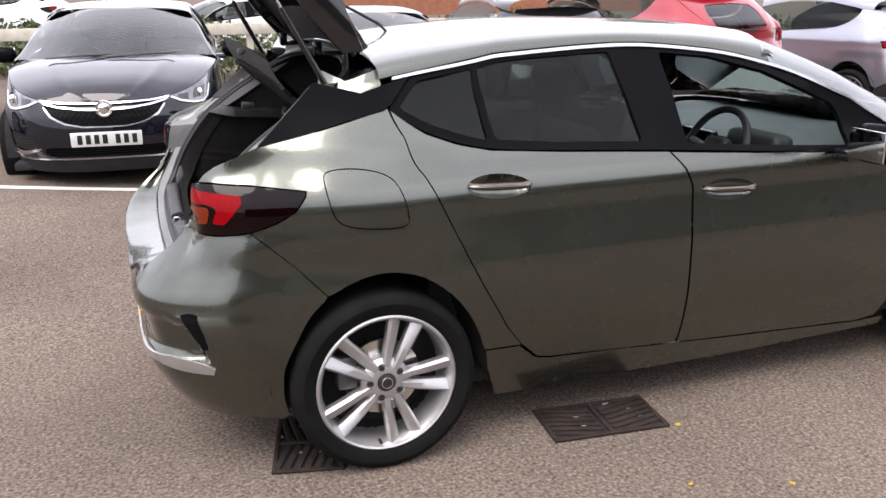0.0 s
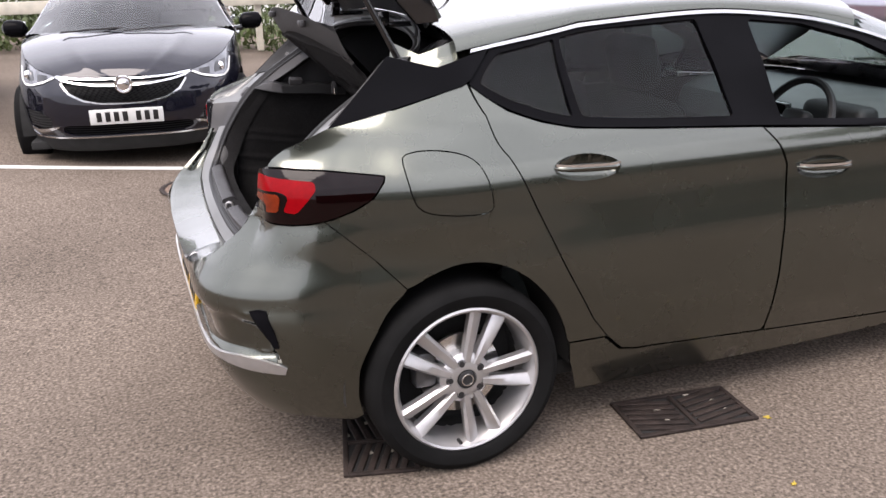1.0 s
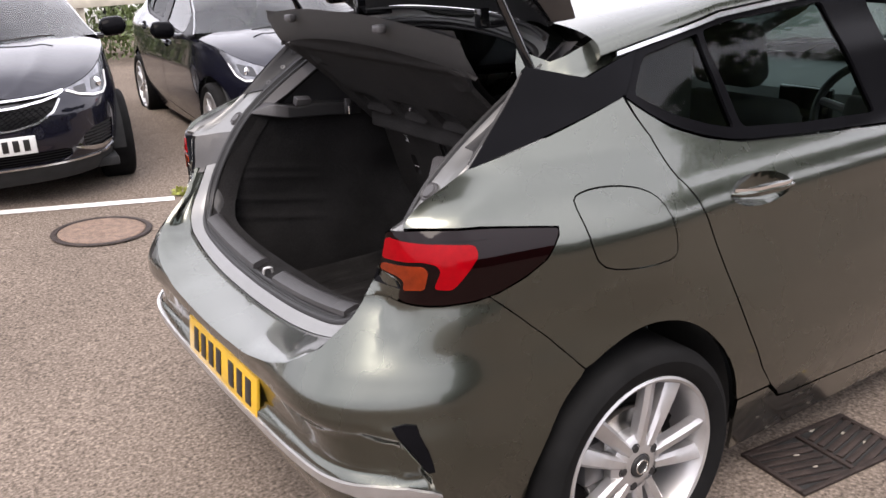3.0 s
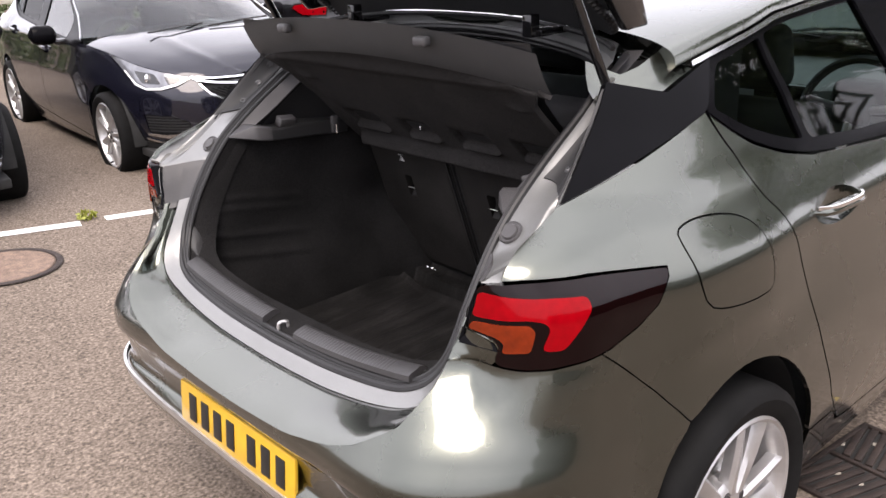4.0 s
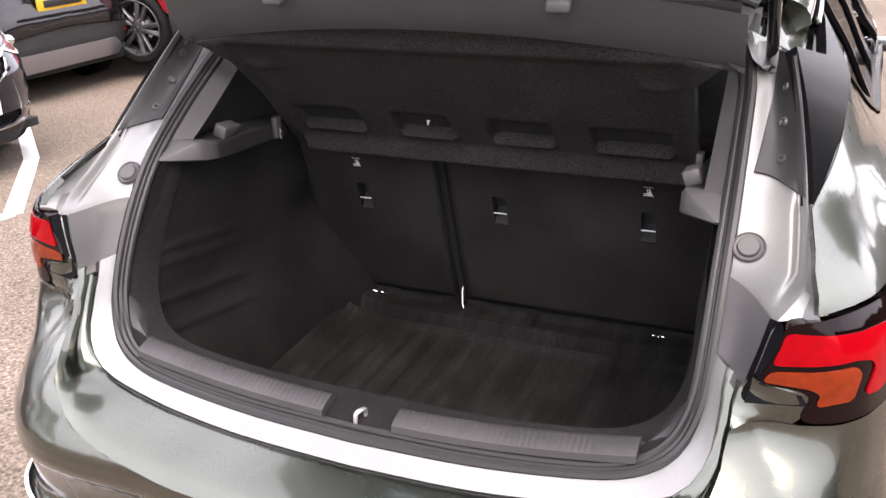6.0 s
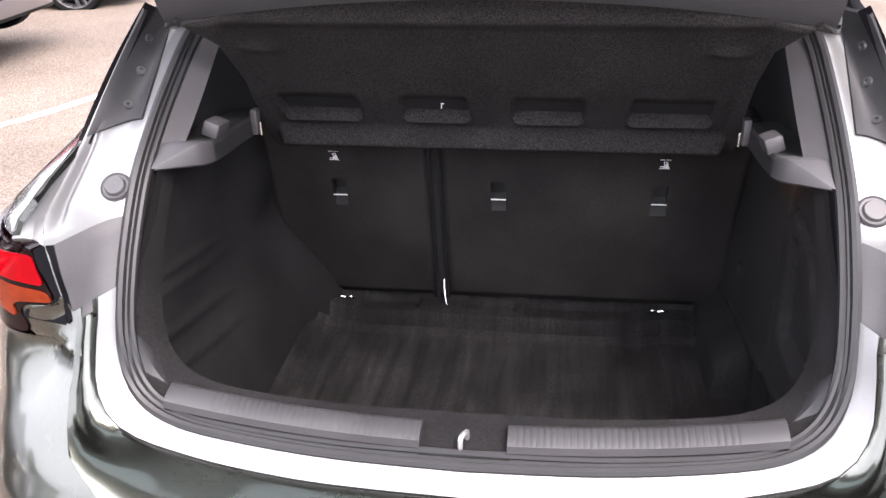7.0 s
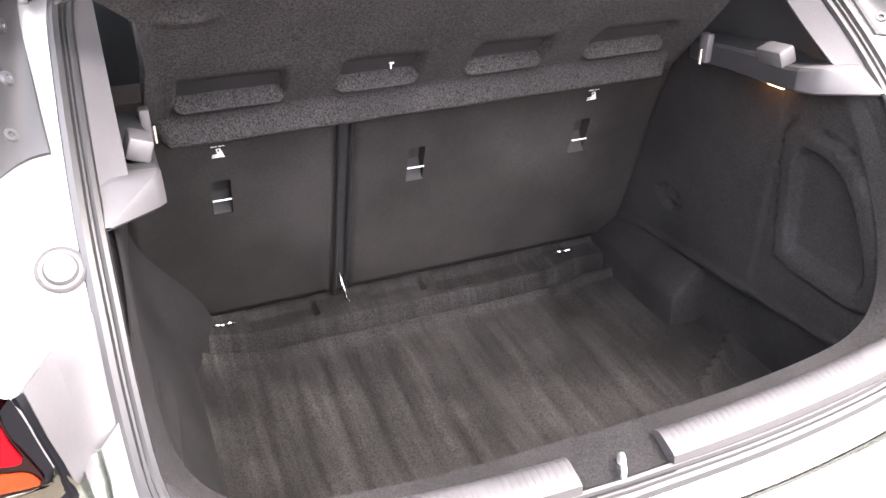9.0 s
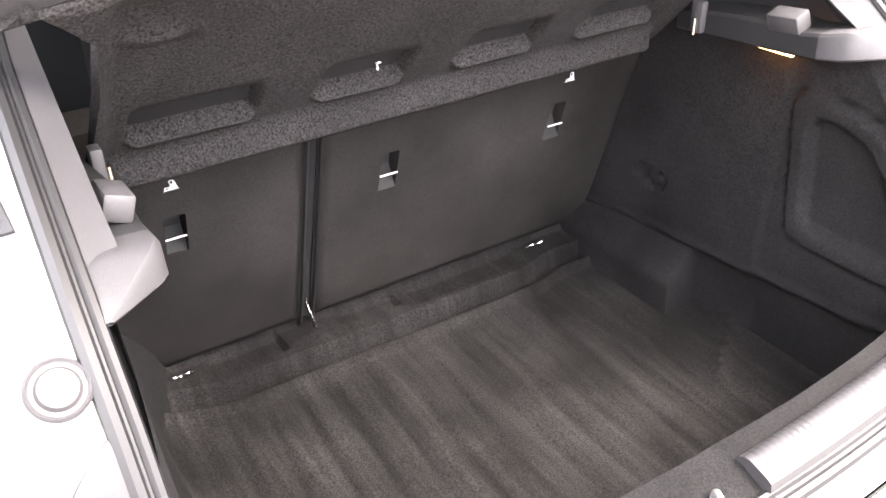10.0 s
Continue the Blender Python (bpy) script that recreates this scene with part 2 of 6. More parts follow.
def skin(s, z):
    """Outer skin: s runs along the flank (s = x there) and round both ends to the middle; gives x, half width, z."""
    s, z = np.asarray(s, float), np.asarray(z, float)
    s, z = np.broadcast_arrays(s, z)
    w0 = half_width(z)
    phi = np.interp(XC - s, _arc, _p)
    phf = np.interp(s - XF, _arcf, _pf)
    x = np.where(s < XC, XC - (XC - rear_end(z)) * np.sin(phi) ** (2 / MR), np.where(s > XF, XF + (front_end(z) - XF) * np.sin(phf) ** (2 / 3.0), s))
    w = np.where(s < XC, w0 * np.abs(np.cos(phi)) ** (2 / corner(z)), np.where(s > XF, w0 * np.abs(np.cos(phf)) ** (2 / 3.2), w0))
    out = haunch(s, z)
    lean = corner_turn(s)
    x, w = x - out * lean, w + out * np.sqrt(1 - lean ** 2)
    w = np.where((s <= S_END + 1e-6) | (s >= S_FRONT - 1e-6), 0, w)
    return x, w, z


def side(x, z):
    """Half width of the skin at x, z."""
    x, z = np.asarray(x, float), np.asarray(z, float)
    a = np.clip((XC - x) / (XC - rear_end(z)), 0, 1) ** MR
    b = np.clip((x - XF) / (front_end(z) - XF), 0, 1) ** 3.0
    return half_width(z) * np.where(x < XC, (1 - a) ** (1 / corner(z)), np.where(x > XF, (1 - b) ** (1 / 3.2), 1))


# top of the windows, crown of the roof; edge and crown of the bonnet
rail = smooth([-.05, .0, .19, .50, .90, 1.3, 1.6, 2.0, 2.4, 2.75], [1.240, 1.262, 1.315, 1.363, 1.388, 1.38, 1.35, 1.25, 1.09, .965])
crown = smooth([.0, .06, .5, 1.0, 1.5, 1.85], [1.375, 1.39, 1.438, 1.458, 1.44, 1.40])
fender = smooth([2.4, 2.7, 3.0, 3.25, 3.40, 3.47], [.965, .93, .862, .80, .76, .745])
bonnet = smooth([2.4, 2.8, 3.1, 3.3, 3.40, 3.445], [1.055, 1.012, .945, .878, .812, .757])


def wing_edge(s0, s1, n, drop=0.0):
    """The line where the wing meets the bonnet, as points (s, z) on the skin."""
    out = []
    for s in np.linspace(s0, s1, n):
        z = .8
        for _ in range(40):
            z = .5 * z + .5 * float(fender(skin(s, z)[0]))
        out.append((float(s), z - drop))
    return out



# the tailgate's opening lies on a sheet x = gate(z)
gate = smooth([.67, .722, .787, .909, 1.052, 1.12, 1.266, 1.37, 1.47], [-.61, -.595, -.555, -.494, -.391, -.31, -.08, .10, .28])

# ---- building tools ----
def part(name, data, mat, parent=None, label=""):
    """Links a bmesh, a mesh or (verts, faces[, normals]) as one mesh object under its thing or part."""
    if isinstance(data, bmesh.types.BMesh):
        me = bpy.data.meshes.new(name)
        data.to_mesh(me)
        data.free()
        for p in me.polygons:
            p.use_smooth = True
        me.set_sharp_from_angle(angle=radians(35))
    elif isinstance(data, bpy.types.Mesh):
        me = data
    else:
        me = bpy.data.meshes.new(name)
        me.from_pydata([tuple(map(float, v)) for v in data[0]], [], [tuple(map(int, f)) for f in data[1]])
        for p in me.polygons:
            p.use_smooth = True
        if len(data) > 2 and data[2] is not None:
            me.normals_split_custom_set([tuple(map(float, n)) for n in data[2]])
        else:
            me.set_sharp_from_angle(angle=radians(35))
    if not me.materials:
        me.materials.append(mat)
    ob = new(name, me)
    if parent is not None:
        ob.parent = parent
    return tagged(ob, label)


def thing(name, at, label, category, group=""):
    """An empty at the base of a thing that parents its parts."""
    ob = new(name)
    ob.empty_display_size = 0.2
    ob.matrix_world = at
    return tagged(ob, label, category, group)


def inside(px, py, poly):
    poly = np.asarray(poly)
    res = np.zeros(px.shape, bool)
    for (x0, y0), (x1, y1) in zip(poly, np.roll(poly, -1, 0)):
        if y0 != y1:
            res ^= ((y0 > py) != (y1 > py)) & (px < (x1 - x0) * (py - y0) / (y1 - y0) + x0)
    return res


def dense(poly, step):
    out = []
    for a, b in zip(poly, poly[1:] + poly[:1]):
        n = max(1, int(math.dist(a, b) / step + 0.5))
        out += [(a[0] + (b[0] - a[0]) * i / n, a[1] + (b[1] - a[1]) * i / n) for i in range(n)]
    return out


def rounded(poly, r, n=4):
    """The polygon with its corners rounded by up to r."""
    out = []
    k = len(poly)
    for i in range(k):
        p, a, b = Vector(poly[i]), Vector(poly[i - 1]), Vector(poly[(i + 1) % k])
        q = min(r, (a - p).length * 0.45, (b - p).length * 0.45)
        s, e = p + (a - p).normalized() * q, p + (b - p).normalized() * q
        for j in range(n + 1):
            t = j / n
            v = s * (1 - t) ** 2 + p * 2 * t * (1 - t) + e * t * t
            out.append((v.x, v.y))
    return out


def curvy(pts, n=4):
    """A closed smooth curve through the points."""
    out, k = [], len(pts)
    for i in range(k):
        p0, p1, p2, p3 = (np.array(pts[(i + j) % k], float) for j in (-1, 0, 1, 2))
        for j in range(n):
            t = j / n
            out.append(tuple(0.5 * (2 * p1 + (p2 - p0) * t + (2 * p0 - 5 * p1 + 4 * p2 - p3) * t * t + (3 * p1 - p0 - 3 * p2 + p3) * t ** 3)))
    return out


def open_curve(pts, n=6):
    """A smooth curve through the points, from the first to the last."""
    out, k = [], len(pts)
    for i in range(k - 1):
        p1, p2 = np.array(pts[i], float), np.array(pts[i + 1], float)
        p0 = np.array(pts[i - 1], float) if i else 2 * p1 - p2
        p3 = np.array(pts[i + 2], float) if i + 2 < k else 2 * p2 - p1
        for j in range(n):
            t = j / n
            out.append(tuple(0.5 * (2 * p1 + (p2 - p0) * t + (2 * p0 - 5 * p1 + 4 * p2 - p3) * t * t + (3 * p1 - p0 - 3 * p2 + p3) * t ** 3)))
    return out + [tuple(map(float, pts[-1]))]


def panel(polys, fn, step=0.04, depth=0.012, offset=0.0, relief=None, flip=False):
    """A sheet on the surface fn(u, v) -> (x, y, z) within the first outline and outside the others, with its rim turned in by depth.
    relief(u, v) adds to the offset."""
    from mathutils.geometry import delaunay_2d_cdt
    polys = [dense(list(p), step) for p in polys]
    pts, edges = [], []
    for p in polys:
        k = len(pts)
        pts += p
        edges += [(k + i, k + (i + 1) % len(p)) for i in range(len(p))]
    bound = np.array(pts)
    lo, hi = bound.min(0), bound.max(0)
    gx, gy = np.meshgrid(np.arange(lo[0] + step / 2, hi[0], step), np.arange(lo[1] + step / 2, hi[1], step))
    gx = gx + (np.arange(gx.shape[0]) % 2)[:, None] * step / 2
    gx, gy = gx.ravel(), gy.ravel()
    ok = inside(gx, gy, polys[0])
    for h in polys[1:]:
        ok &= ~inside(gx, gy, h)
    gx, gy = gx[ok], gy[ok]
    if len(gx):
        near = np.min((gx[:, None] - bound[None, :, 0]) ** 2 + (gy[:, None] - bound[None, :, 1]) ** 2, 1)
        far = near > (0.45 * step) ** 2
        pts += list(zip(gx[far], gy[far]))
    v2, _, tris, *_ = delaunay_2d_cdt([Vector(p) for p in pts], edges, [], 0, 1e-6)
    uv = np.array([tuple(v) for v in v2])
    tris = np.array([t for t in tris if len(t) == 3])
    c = uv[tris].mean(1)
    keep = inside(c[:, 0], c[:, 1], polys[0])
    for h in polys[1:]:
        keep &= ~inside(c[:, 0], c[:, 1], h)
    tris = tris[keep]

    def place(u, v, off):
        e = 1e-3
        p = np.stack(fn(u, v), -1)
        du, dv = np.stack(fn(u + e, v), -1) - np.stack(fn(u - e, v), -1), np.stack(fn(u, v + e), -1) - np.stack(fn(u, v - e), -1)
        n = np.cross(du, dv)
        n /= np.maximum(np.linalg.norm(n, axis=-1, keepdims=True), 1e-12)
        if flip:
            n = -n
        return p + n * np.asarray(off)[..., None], n
    off = np.full(len(uv), float(offset))
    if relief is not None:
        off = off + relief(uv[:, 0], uv[:, 1])
    P, N = place(uv[:, 0], uv[:, 1], off)
    if relief is not None:
        e = 2e-3
        a = [place(uv[:, 0] + i * e, uv[:, 1] + j * e, offset + relief(uv[:, 0] + i * e, uv[:, 1] + j * e))[0] for i, j in ((1, 0), (-1, 0), (0, 1), (0, -1))]
        N2 = np.cross(a[0] - a[1], a[2] - a[3])
        N2 /= np.maximum(np.linalg.norm(N2, axis=-1, keepdims=True), 1e-12)
        N = N2 * np.sign((N2 * N).sum(-1, keepdims=True))
    Q = P - N * depth
    fn_ = np.cross(P[tris[:, 1]] - P[tris[:, 0]], P[tris[:, 2]] - P[tris[:, 0]])
    bad = (fn_ * N[tris].mean(1)).sum(-1) < 0
    tris[bad] = tris[bad][:, ::-1]
    count = {}
    for t in tris:
        for i in range(3):
            a, b = int(t[i]), int(t[(i + 1) % 3])
            count[(a, b)] = count.get((a, b), 0) + 1
    rim = [(a, b) for a, b in count if (b, a) not in count]
    verts, faces = [tuple(p) for p in P], [tuple(t) for t in tris]
    normals = [tuple(N[i]) for t in tris for i in t]
    if depth:
        for a, b in rim:
            k = len(verts)
            verts += [tuple(P[b]), tuple(P[a]), tuple(Q[a]), tuple(Q[b])]
            faces.append((k, k + 1, k + 2, k + 3))
            m = np.cross(P[a] - P[b], Q[a] - P[b])
            m = m / max(np.linalg.norm(m), 1e-12)
            normals += [tuple(m)] * 4
    return verts, faces, normals


def grid(rows, closed=False):
    """A sheet through rows of points."""
    n = len(rows[0])
    verts = [p for r in rows for p in r]
    faces = []
    for i in range(len(rows) - 1):
        for j in range(n - (0 if closed else 1)):
            a, b = i * n + j, i * n + (j + 1) % n
            faces.append((a, b, b + n, a + n))
    return verts, faces


def sweep(path, section, closed=False, up=(0, 0, 1), caps=True):
    """A section of (side, up) points carried along a path."""
    path = [Vector(p) for p in path]
    k, rows = len(path), []
    for i, p in enumerate(path):
        a, b = path[i - 1] if i or closed else path[i], path[(i + 1) % k] if i + 1 < k or closed else path[i]
        d = (b - a).normalized()
        s = d.cross(Vector(up)).normalized()
        u = s.cross(d)
        rows.append([tuple(p + s * q[0] + u * q[1]) for q in section])
    if closed:
        rows.append(rows[0])
    v, f = grid(rows, closed=True)
    if caps and not closed:
        n = len(section)
        f += [tuple(range(n))[::-1], tuple(range(len(v) - n, len(v)))]
    return v, f


def tube(path, r, n=8, closed=False):
    return sweep(path, [(r * math.cos(i * 2 * math.pi / n), r * math.sin(i * 2 * math.pi / n)) for i in range(n)], closed, up=(0.03, 0.02, 1))


def box(lo, hi, bevel=0.0, m=None, seg=2):
    bm = bmesh.new()
    bmesh.ops.create_cube(bm, size=1)
    for v in bm.verts:
        v.co = [lo[i] + (v.co[i] + 0.5) * (hi[i] - lo[i]) for i in range(3)]
    if bevel:
        bmesh.ops.bevel(bm, geom=bm.edges[:], offset=bevel, segments=seg, affect="EDGES", profile=0.5)
    if m is not None:
        bmesh.ops.transform(bm, matrix=m, verts=bm.verts)
    return bm


def lathe(profile, n=48, axis="y"):
    """A profile of (radius, along) turned about an axis."""
    rows = []
    for i in range(n):
        a = 2 * math.pi * i / n
        c, s = math.cos(a), math.sin(a)
        rows.append([(r * c, h, r * s) if axis == "y" else (r * c, r * s, h) for r, h in profile])
    rows.append(rows[0])
    return grid(rows)


def join(*meshes):
    verts, faces = [], []
    for v, f, *_ in meshes:
        k = len(verts)
        verts += list(v)
        faces += [tuple(i + k for i in q) for q in f]
    return verts, faces


def moved(mesh, m):
    return [tuple(m @ Vector(v)) for v in mesh[0]], mesh[1]


def from_bm(bm):
    v, f = [tuple(q.co) for q in bm.verts], []
    bm.verts.index_update()
    f = [tuple(q.index for q in p.verts) for p in bm.faces]
    bm.free()
    return v, f

# ---- the hatchback ----
BELT = [(-.048, 1.211), (.15, 1.132), (.283, 1.093), (.409, 1.068), (.674, 1.046), (1.094, 1.018), (1.625, .978), (1.92, .955), (2.30, .925)]
rail_s = smooth([-.34, -.261, -.034, .30, .555, .991, 1.379, 1.699, 1.964, 2.217, 2.45], [1.262, 1.282, 1.316, 1.347, 1.367, 1.384, 1.352, 1.278, 1.168, 1.064, .955])
DOOR_REAR = [(-.038, 1.208), (.071, 1.12), (.157, 1.009), (.239, .84), (.339, .659), (.443, .456), (.503, .378), (.568, .317), (.63, .304)]
LAMP = [(-.652, .918), (-.605, 1.004), (-.585, 1.012), (-.522, 1.016), (-.405, 1.009), (-.236, .986), (-.240, .975), (-.277, .929), (-.331, .900), (-.396, .877), (-.445, .868), (-.506, .863), (-.603, .861), (-.590, .900), (-.600, .911)]
FLAP = [(-.172, 1.013), (-.153, 1.04), (-.069, 1.041), (.018, 1.022), (.059, .982), (.083, .889), (.058, .859), (-.075, .867), (-.15, .902)]
RIM_TOP = [(-.69, .858), (-.718, .808), (-.777, .745), (-.871, .695), (-.95, .670), (-1.093, .642), (-1.25, .631), (S_END, .629)]
# half of the tailgate's opening: y, z on the gate sheet
OPENING = [(0, .698), (.20, .704), (.37, .721), (.465, .740), (.522, .774), (.548, .83), (.555, .92), (.556, 1.0), (.556, 1.08), (.552, 1.18), (.545, 1.245),
           (.518, 1.293), (.45, 1.318), (.30, 1.336), (.15, 1.347), (0, 1.351)]
WHEEL_R, WHEELBASE = .319, 2.662
HUB_Z = .319


def arc_points(cx, cz, r, a0, a1, n=16):
    return [(cx + r * math.cos(radians(a0 + (a1 - a0) * i / n)), cz + r * math.sin(radians(a0 + (a1 - a0) * i / n))) for i in range(n + 1)]


def arch_rear():
    """The rear arch's edge from its front foot over the top to its rear foot."""
    return open_curve([(.374, .299), (.343, .442), (.277, .572), (.184, .662), (.078, .704), (-.026, .705), (-.129, .659), (-.219, .572), (-.290, .453), (-.346, .307)], 3)


def arch_front():
    return [(x, z) for x, z in arc_points(WHEELBASE, .322, .372, -4, 184, 20)]


def shrink(poly, d):
    """The outline drawn in by d."""
    k, out = len(poly), []
    area = sum(a[0] * b[1] - b[0] * a[1] for a, b in zip(poly, poly[1:] + poly[:1]))
    sg = 1 if area > 0 else -1
    for i in range(k):
        p, a, b = Vector(poly[i]), Vector(poly[i - 1]), Vector(poly[(i + 1) % k])
        e, f = (p - a).normalized(), (b - p).normalized()
        n = Vector((-e.y - f.y, e.x + f.x)) * sg
        n = n.normalized() / max(0.5, math.sqrt(max(0.01, (1 + e.dot(f)) / 2)))
        out.append(tuple(p + n * d))
    return out


def bumper_relief(s, z):
    """The rear bumper's lower recess behind a crease, and the arch's lip."""
    edge = np.interp(s, [-1.7, -.9, -.66, -.58, -.53], [.60, .615, .622, .60, .45])
    low = np.interp(s, [-1.7, -.9, -.62, -.53], [.445, .467, .452, .44])
    into = np.clip((edge - z) / .05, 0, 1) * np.clip((z - low) / .03, 0, 1) * np.clip((-.525 - s) / .035, 0, 1)
    return -.024 * into * into * (3 - 2 * into)


PILLAR = [(-.345, 1.109), (-.255, 1.130), (-.165, 1.152), (-.05, 1.181), (.070, 1.211), (.095, 1.225), (.176, 1.308), (.09, 1.286), (.004, 1.262), (-.035, 1.272), (-.14, 1.300), (-.19, 1.252), (-.245, 1.203)]
_k = np.array([(-.345, .662, 1.109), (.072, .704, 1.211), (.18, .646, 1.312), (0, .650, 1.262), (-.14, .612, 1.30), (-.165, .699, 1.150)])
_c = np.linalg.lstsq(np.stack([np.ones(6), _k[:, 0], _k[:, 2], _k[:, 0] ** 2, _k[:, 0] * _k[:, 2]], 1), _k[:, 1], rcond=None)[0]


def pillar_skin(sg):
    """The black panel between the rear window and the tailgate, which stands clear of the body."""
    def f(x, z):
        x, z = np.asarray(x, float), np.asarray(z, float)
        return x, sg * (_c[0] + _c[1] * x + _c[2] * z + _c[3] * x * x + _c[4] * x * z), z
    return f


def on_side(sg):
    def f(s, z):
        x, w, q = skin(s, z)
        return x, sg * w, q
    return f


def wheel_meshes():
    """Tyre, rim, spokes, nuts, cap and brake of one wheel: axis y, outside at -y, centre at the origin."""
    R, r = WHEEL_R, .243
    tyre = lathe([(r - .004, -.085), (r + .006, -.098), (r + .02, -.106), (r + .045, -.111), (R - .02, -.106), (R - .006, -.094), (R, -.075), (R + .001, 0), (R, .09), (R - .02, .11), (r, .10), (r - .02, .09)], 64)
    tread = []
    for k in range(4):
        y = -.06 + k * .04
        tread.append(lathe([(R - .006, y - .006), (R + .0035, y - .004), (R + .0035, y + .004), (R - .006, y + .006)], 64))
    rim = lathe([(r, -.086), (r + .002, -.096), (r - .004, -.100), (r - .011, -.096), (r - .014, -.086), (r - .022, -.075), (r - .028, -.02), (r - .03, .09)], 64)
    bm = bmesh.new()
    for i in range(5):
        a = radians(70 + 72 * i)
        for sgn in (-1, 1):
            rows = []
            for t in range(9):
                q = t / 8
                rad = .055 + (r - .012 - .055) * q
                wide = .015 + .008 * q
                away = sgn * (.016 + .027 * q ** .9)
                y = -.070 - .014 * math.sin(q * math.pi * .5) - .010 * (1 - q)
                c, s = math.cos(a), math.sin(a)
                sec = []
                for dx, dy in ((-wide, .030), (-wide, .006), (-wide * .55, -.004), (wide * .55, -.004), (wide, .006), (wide, .030)):
                    u, v = rad, away + dx
                    sec.append((u * c - v * s, y + dy + (.010 if dx * sgn < 0 else 0) * q, u * s + v * c))
                rows.append(sec)
            v, f = grid(rows)
            vs = [bm.verts.new(p) for p in v]
            for q in f:
                bm.faces.new([vs[i] for i in q])
    spokes = from_bm(bm)
    hub = lathe([(0.0, -.076), (.030, -.078), (.034, -.084), (.040, -.084), (.072, -.078), (.085, -.066), (.082, -.03), (.0, -.03)], 40)
    cap = lathe([(0, -.090), (.022, -.090), (.029, -.087), (.031, -.080)], 32)
    ring = lathe([(.016, -.0895), (.017, -.0925), (.020, -.0925), (.021, -.0895)], 32)
    nuts = []
    for i in range(5):
        a = radians(34 + 72 * i)
        well = lathe([(0, -.083), (.0095, -.083), (.011, -.079), (.0125, -.081), (.015, -.0815), (.0155, -.076)], 12)
        nuts.append(moved(well, Matrix.Translation((.054 * math.cos(a), 0, .054 * math.sin(a)))))
    disc = lathe([(.05, -.03), (.135, -.03), (.138, -.025), (.138, -.005), (.05, -.005)], 40)
    barrel = lathe([(.0, .06), (.21, .06), (.216, .0)], 40)
    a = radians(-99)
    valve = moved(tube([(0, -.085, 0), (0, -.108, 0)], .006, 8), Matrix.Translation((.212 * math.cos(a), 0, .212 * math.sin(a))))
    calliper = from_bm(box((-.16, -.055, -.02), (-.09, .01, .10), .012))
    return dict(tyre=tyre, rim=rim, spokes=spokes, hub=hub, cap=cap, ring=ring, nuts=nuts, disc=disc, barrel=barrel, valve=valve, calliper=calliper)


WHEEL = wheel_meshes()


def add_wheels(car, base=WHEELBASE, y=.790, z=HUB_Z, big=1.0, dark=False):
    alloy = M_ALLOYDARK if dark else M_ALLOY
    cache = {}
    for x in (0, base):
        for sg in (-1, 1):
            m = pose(x, sg * y, z, 0, 0, 0 if sg < 0 else 180) @ Matrix.Diagonal((big, 1, big, 1))
            w = None
            for key, name, mat in (("tyre", "tyre", M_RUBBER), ("rim", "rim", alloy), ("spokes", "spokes", alloy), ("hub", "hub", alloy), ("cap", "centre_cap", M_PLASTIC), ("ring", "cap_badge", M_STEEL),
                                   ("disc", "brake_disc", M_STEEL), ("barrel", "brake_backplate", M_DARK), ("calliper", "brake_calliper", M_ALLOYDARK), ("valve", "valve_cap", M_PLASTIC)):
                if w is None:
                    w = new("wheel")
                    w.parent = car
                    w.matrix_local = m
                data = cache.get(key, WHEEL[key])
                ob = part(name, data, mat, w)
                cache[key] = ob.data
            for i, nut in enumerate(WHEEL["nuts"]):
                data = cache.get(("nut", i), nut)
                ob = part("wheel_nut", data, M_PLASTIC, w)
                cache[("nut", i)] = ob.data


def plate(car, at, back, bars=True, name="number_plate"):
    """A number plate, 520 by 111 mm, facing -y before it is placed, with plain bars for its characters."""
    p = part(name, box((-.26, -.006, -.0555), (.26, .004, .0555), .003), back, car)
    p.matrix_local = at
    x = -.218
    for i in range(7):
        if i == 4:
            x += .033
        ob = part("character_bar", box((x + .006, -.0085, -.036), (x + .042, -.0055, .036), .001), M_INK, p)
        x += .061
    return p


def plate_curve(s0, s1, z, sg):
    x, w, q = skin(np.linspace(s0, s1, 9), z)
    return [(float(a), float(sg * b), float(c)) for a, b, c in zip(x, w, q)]


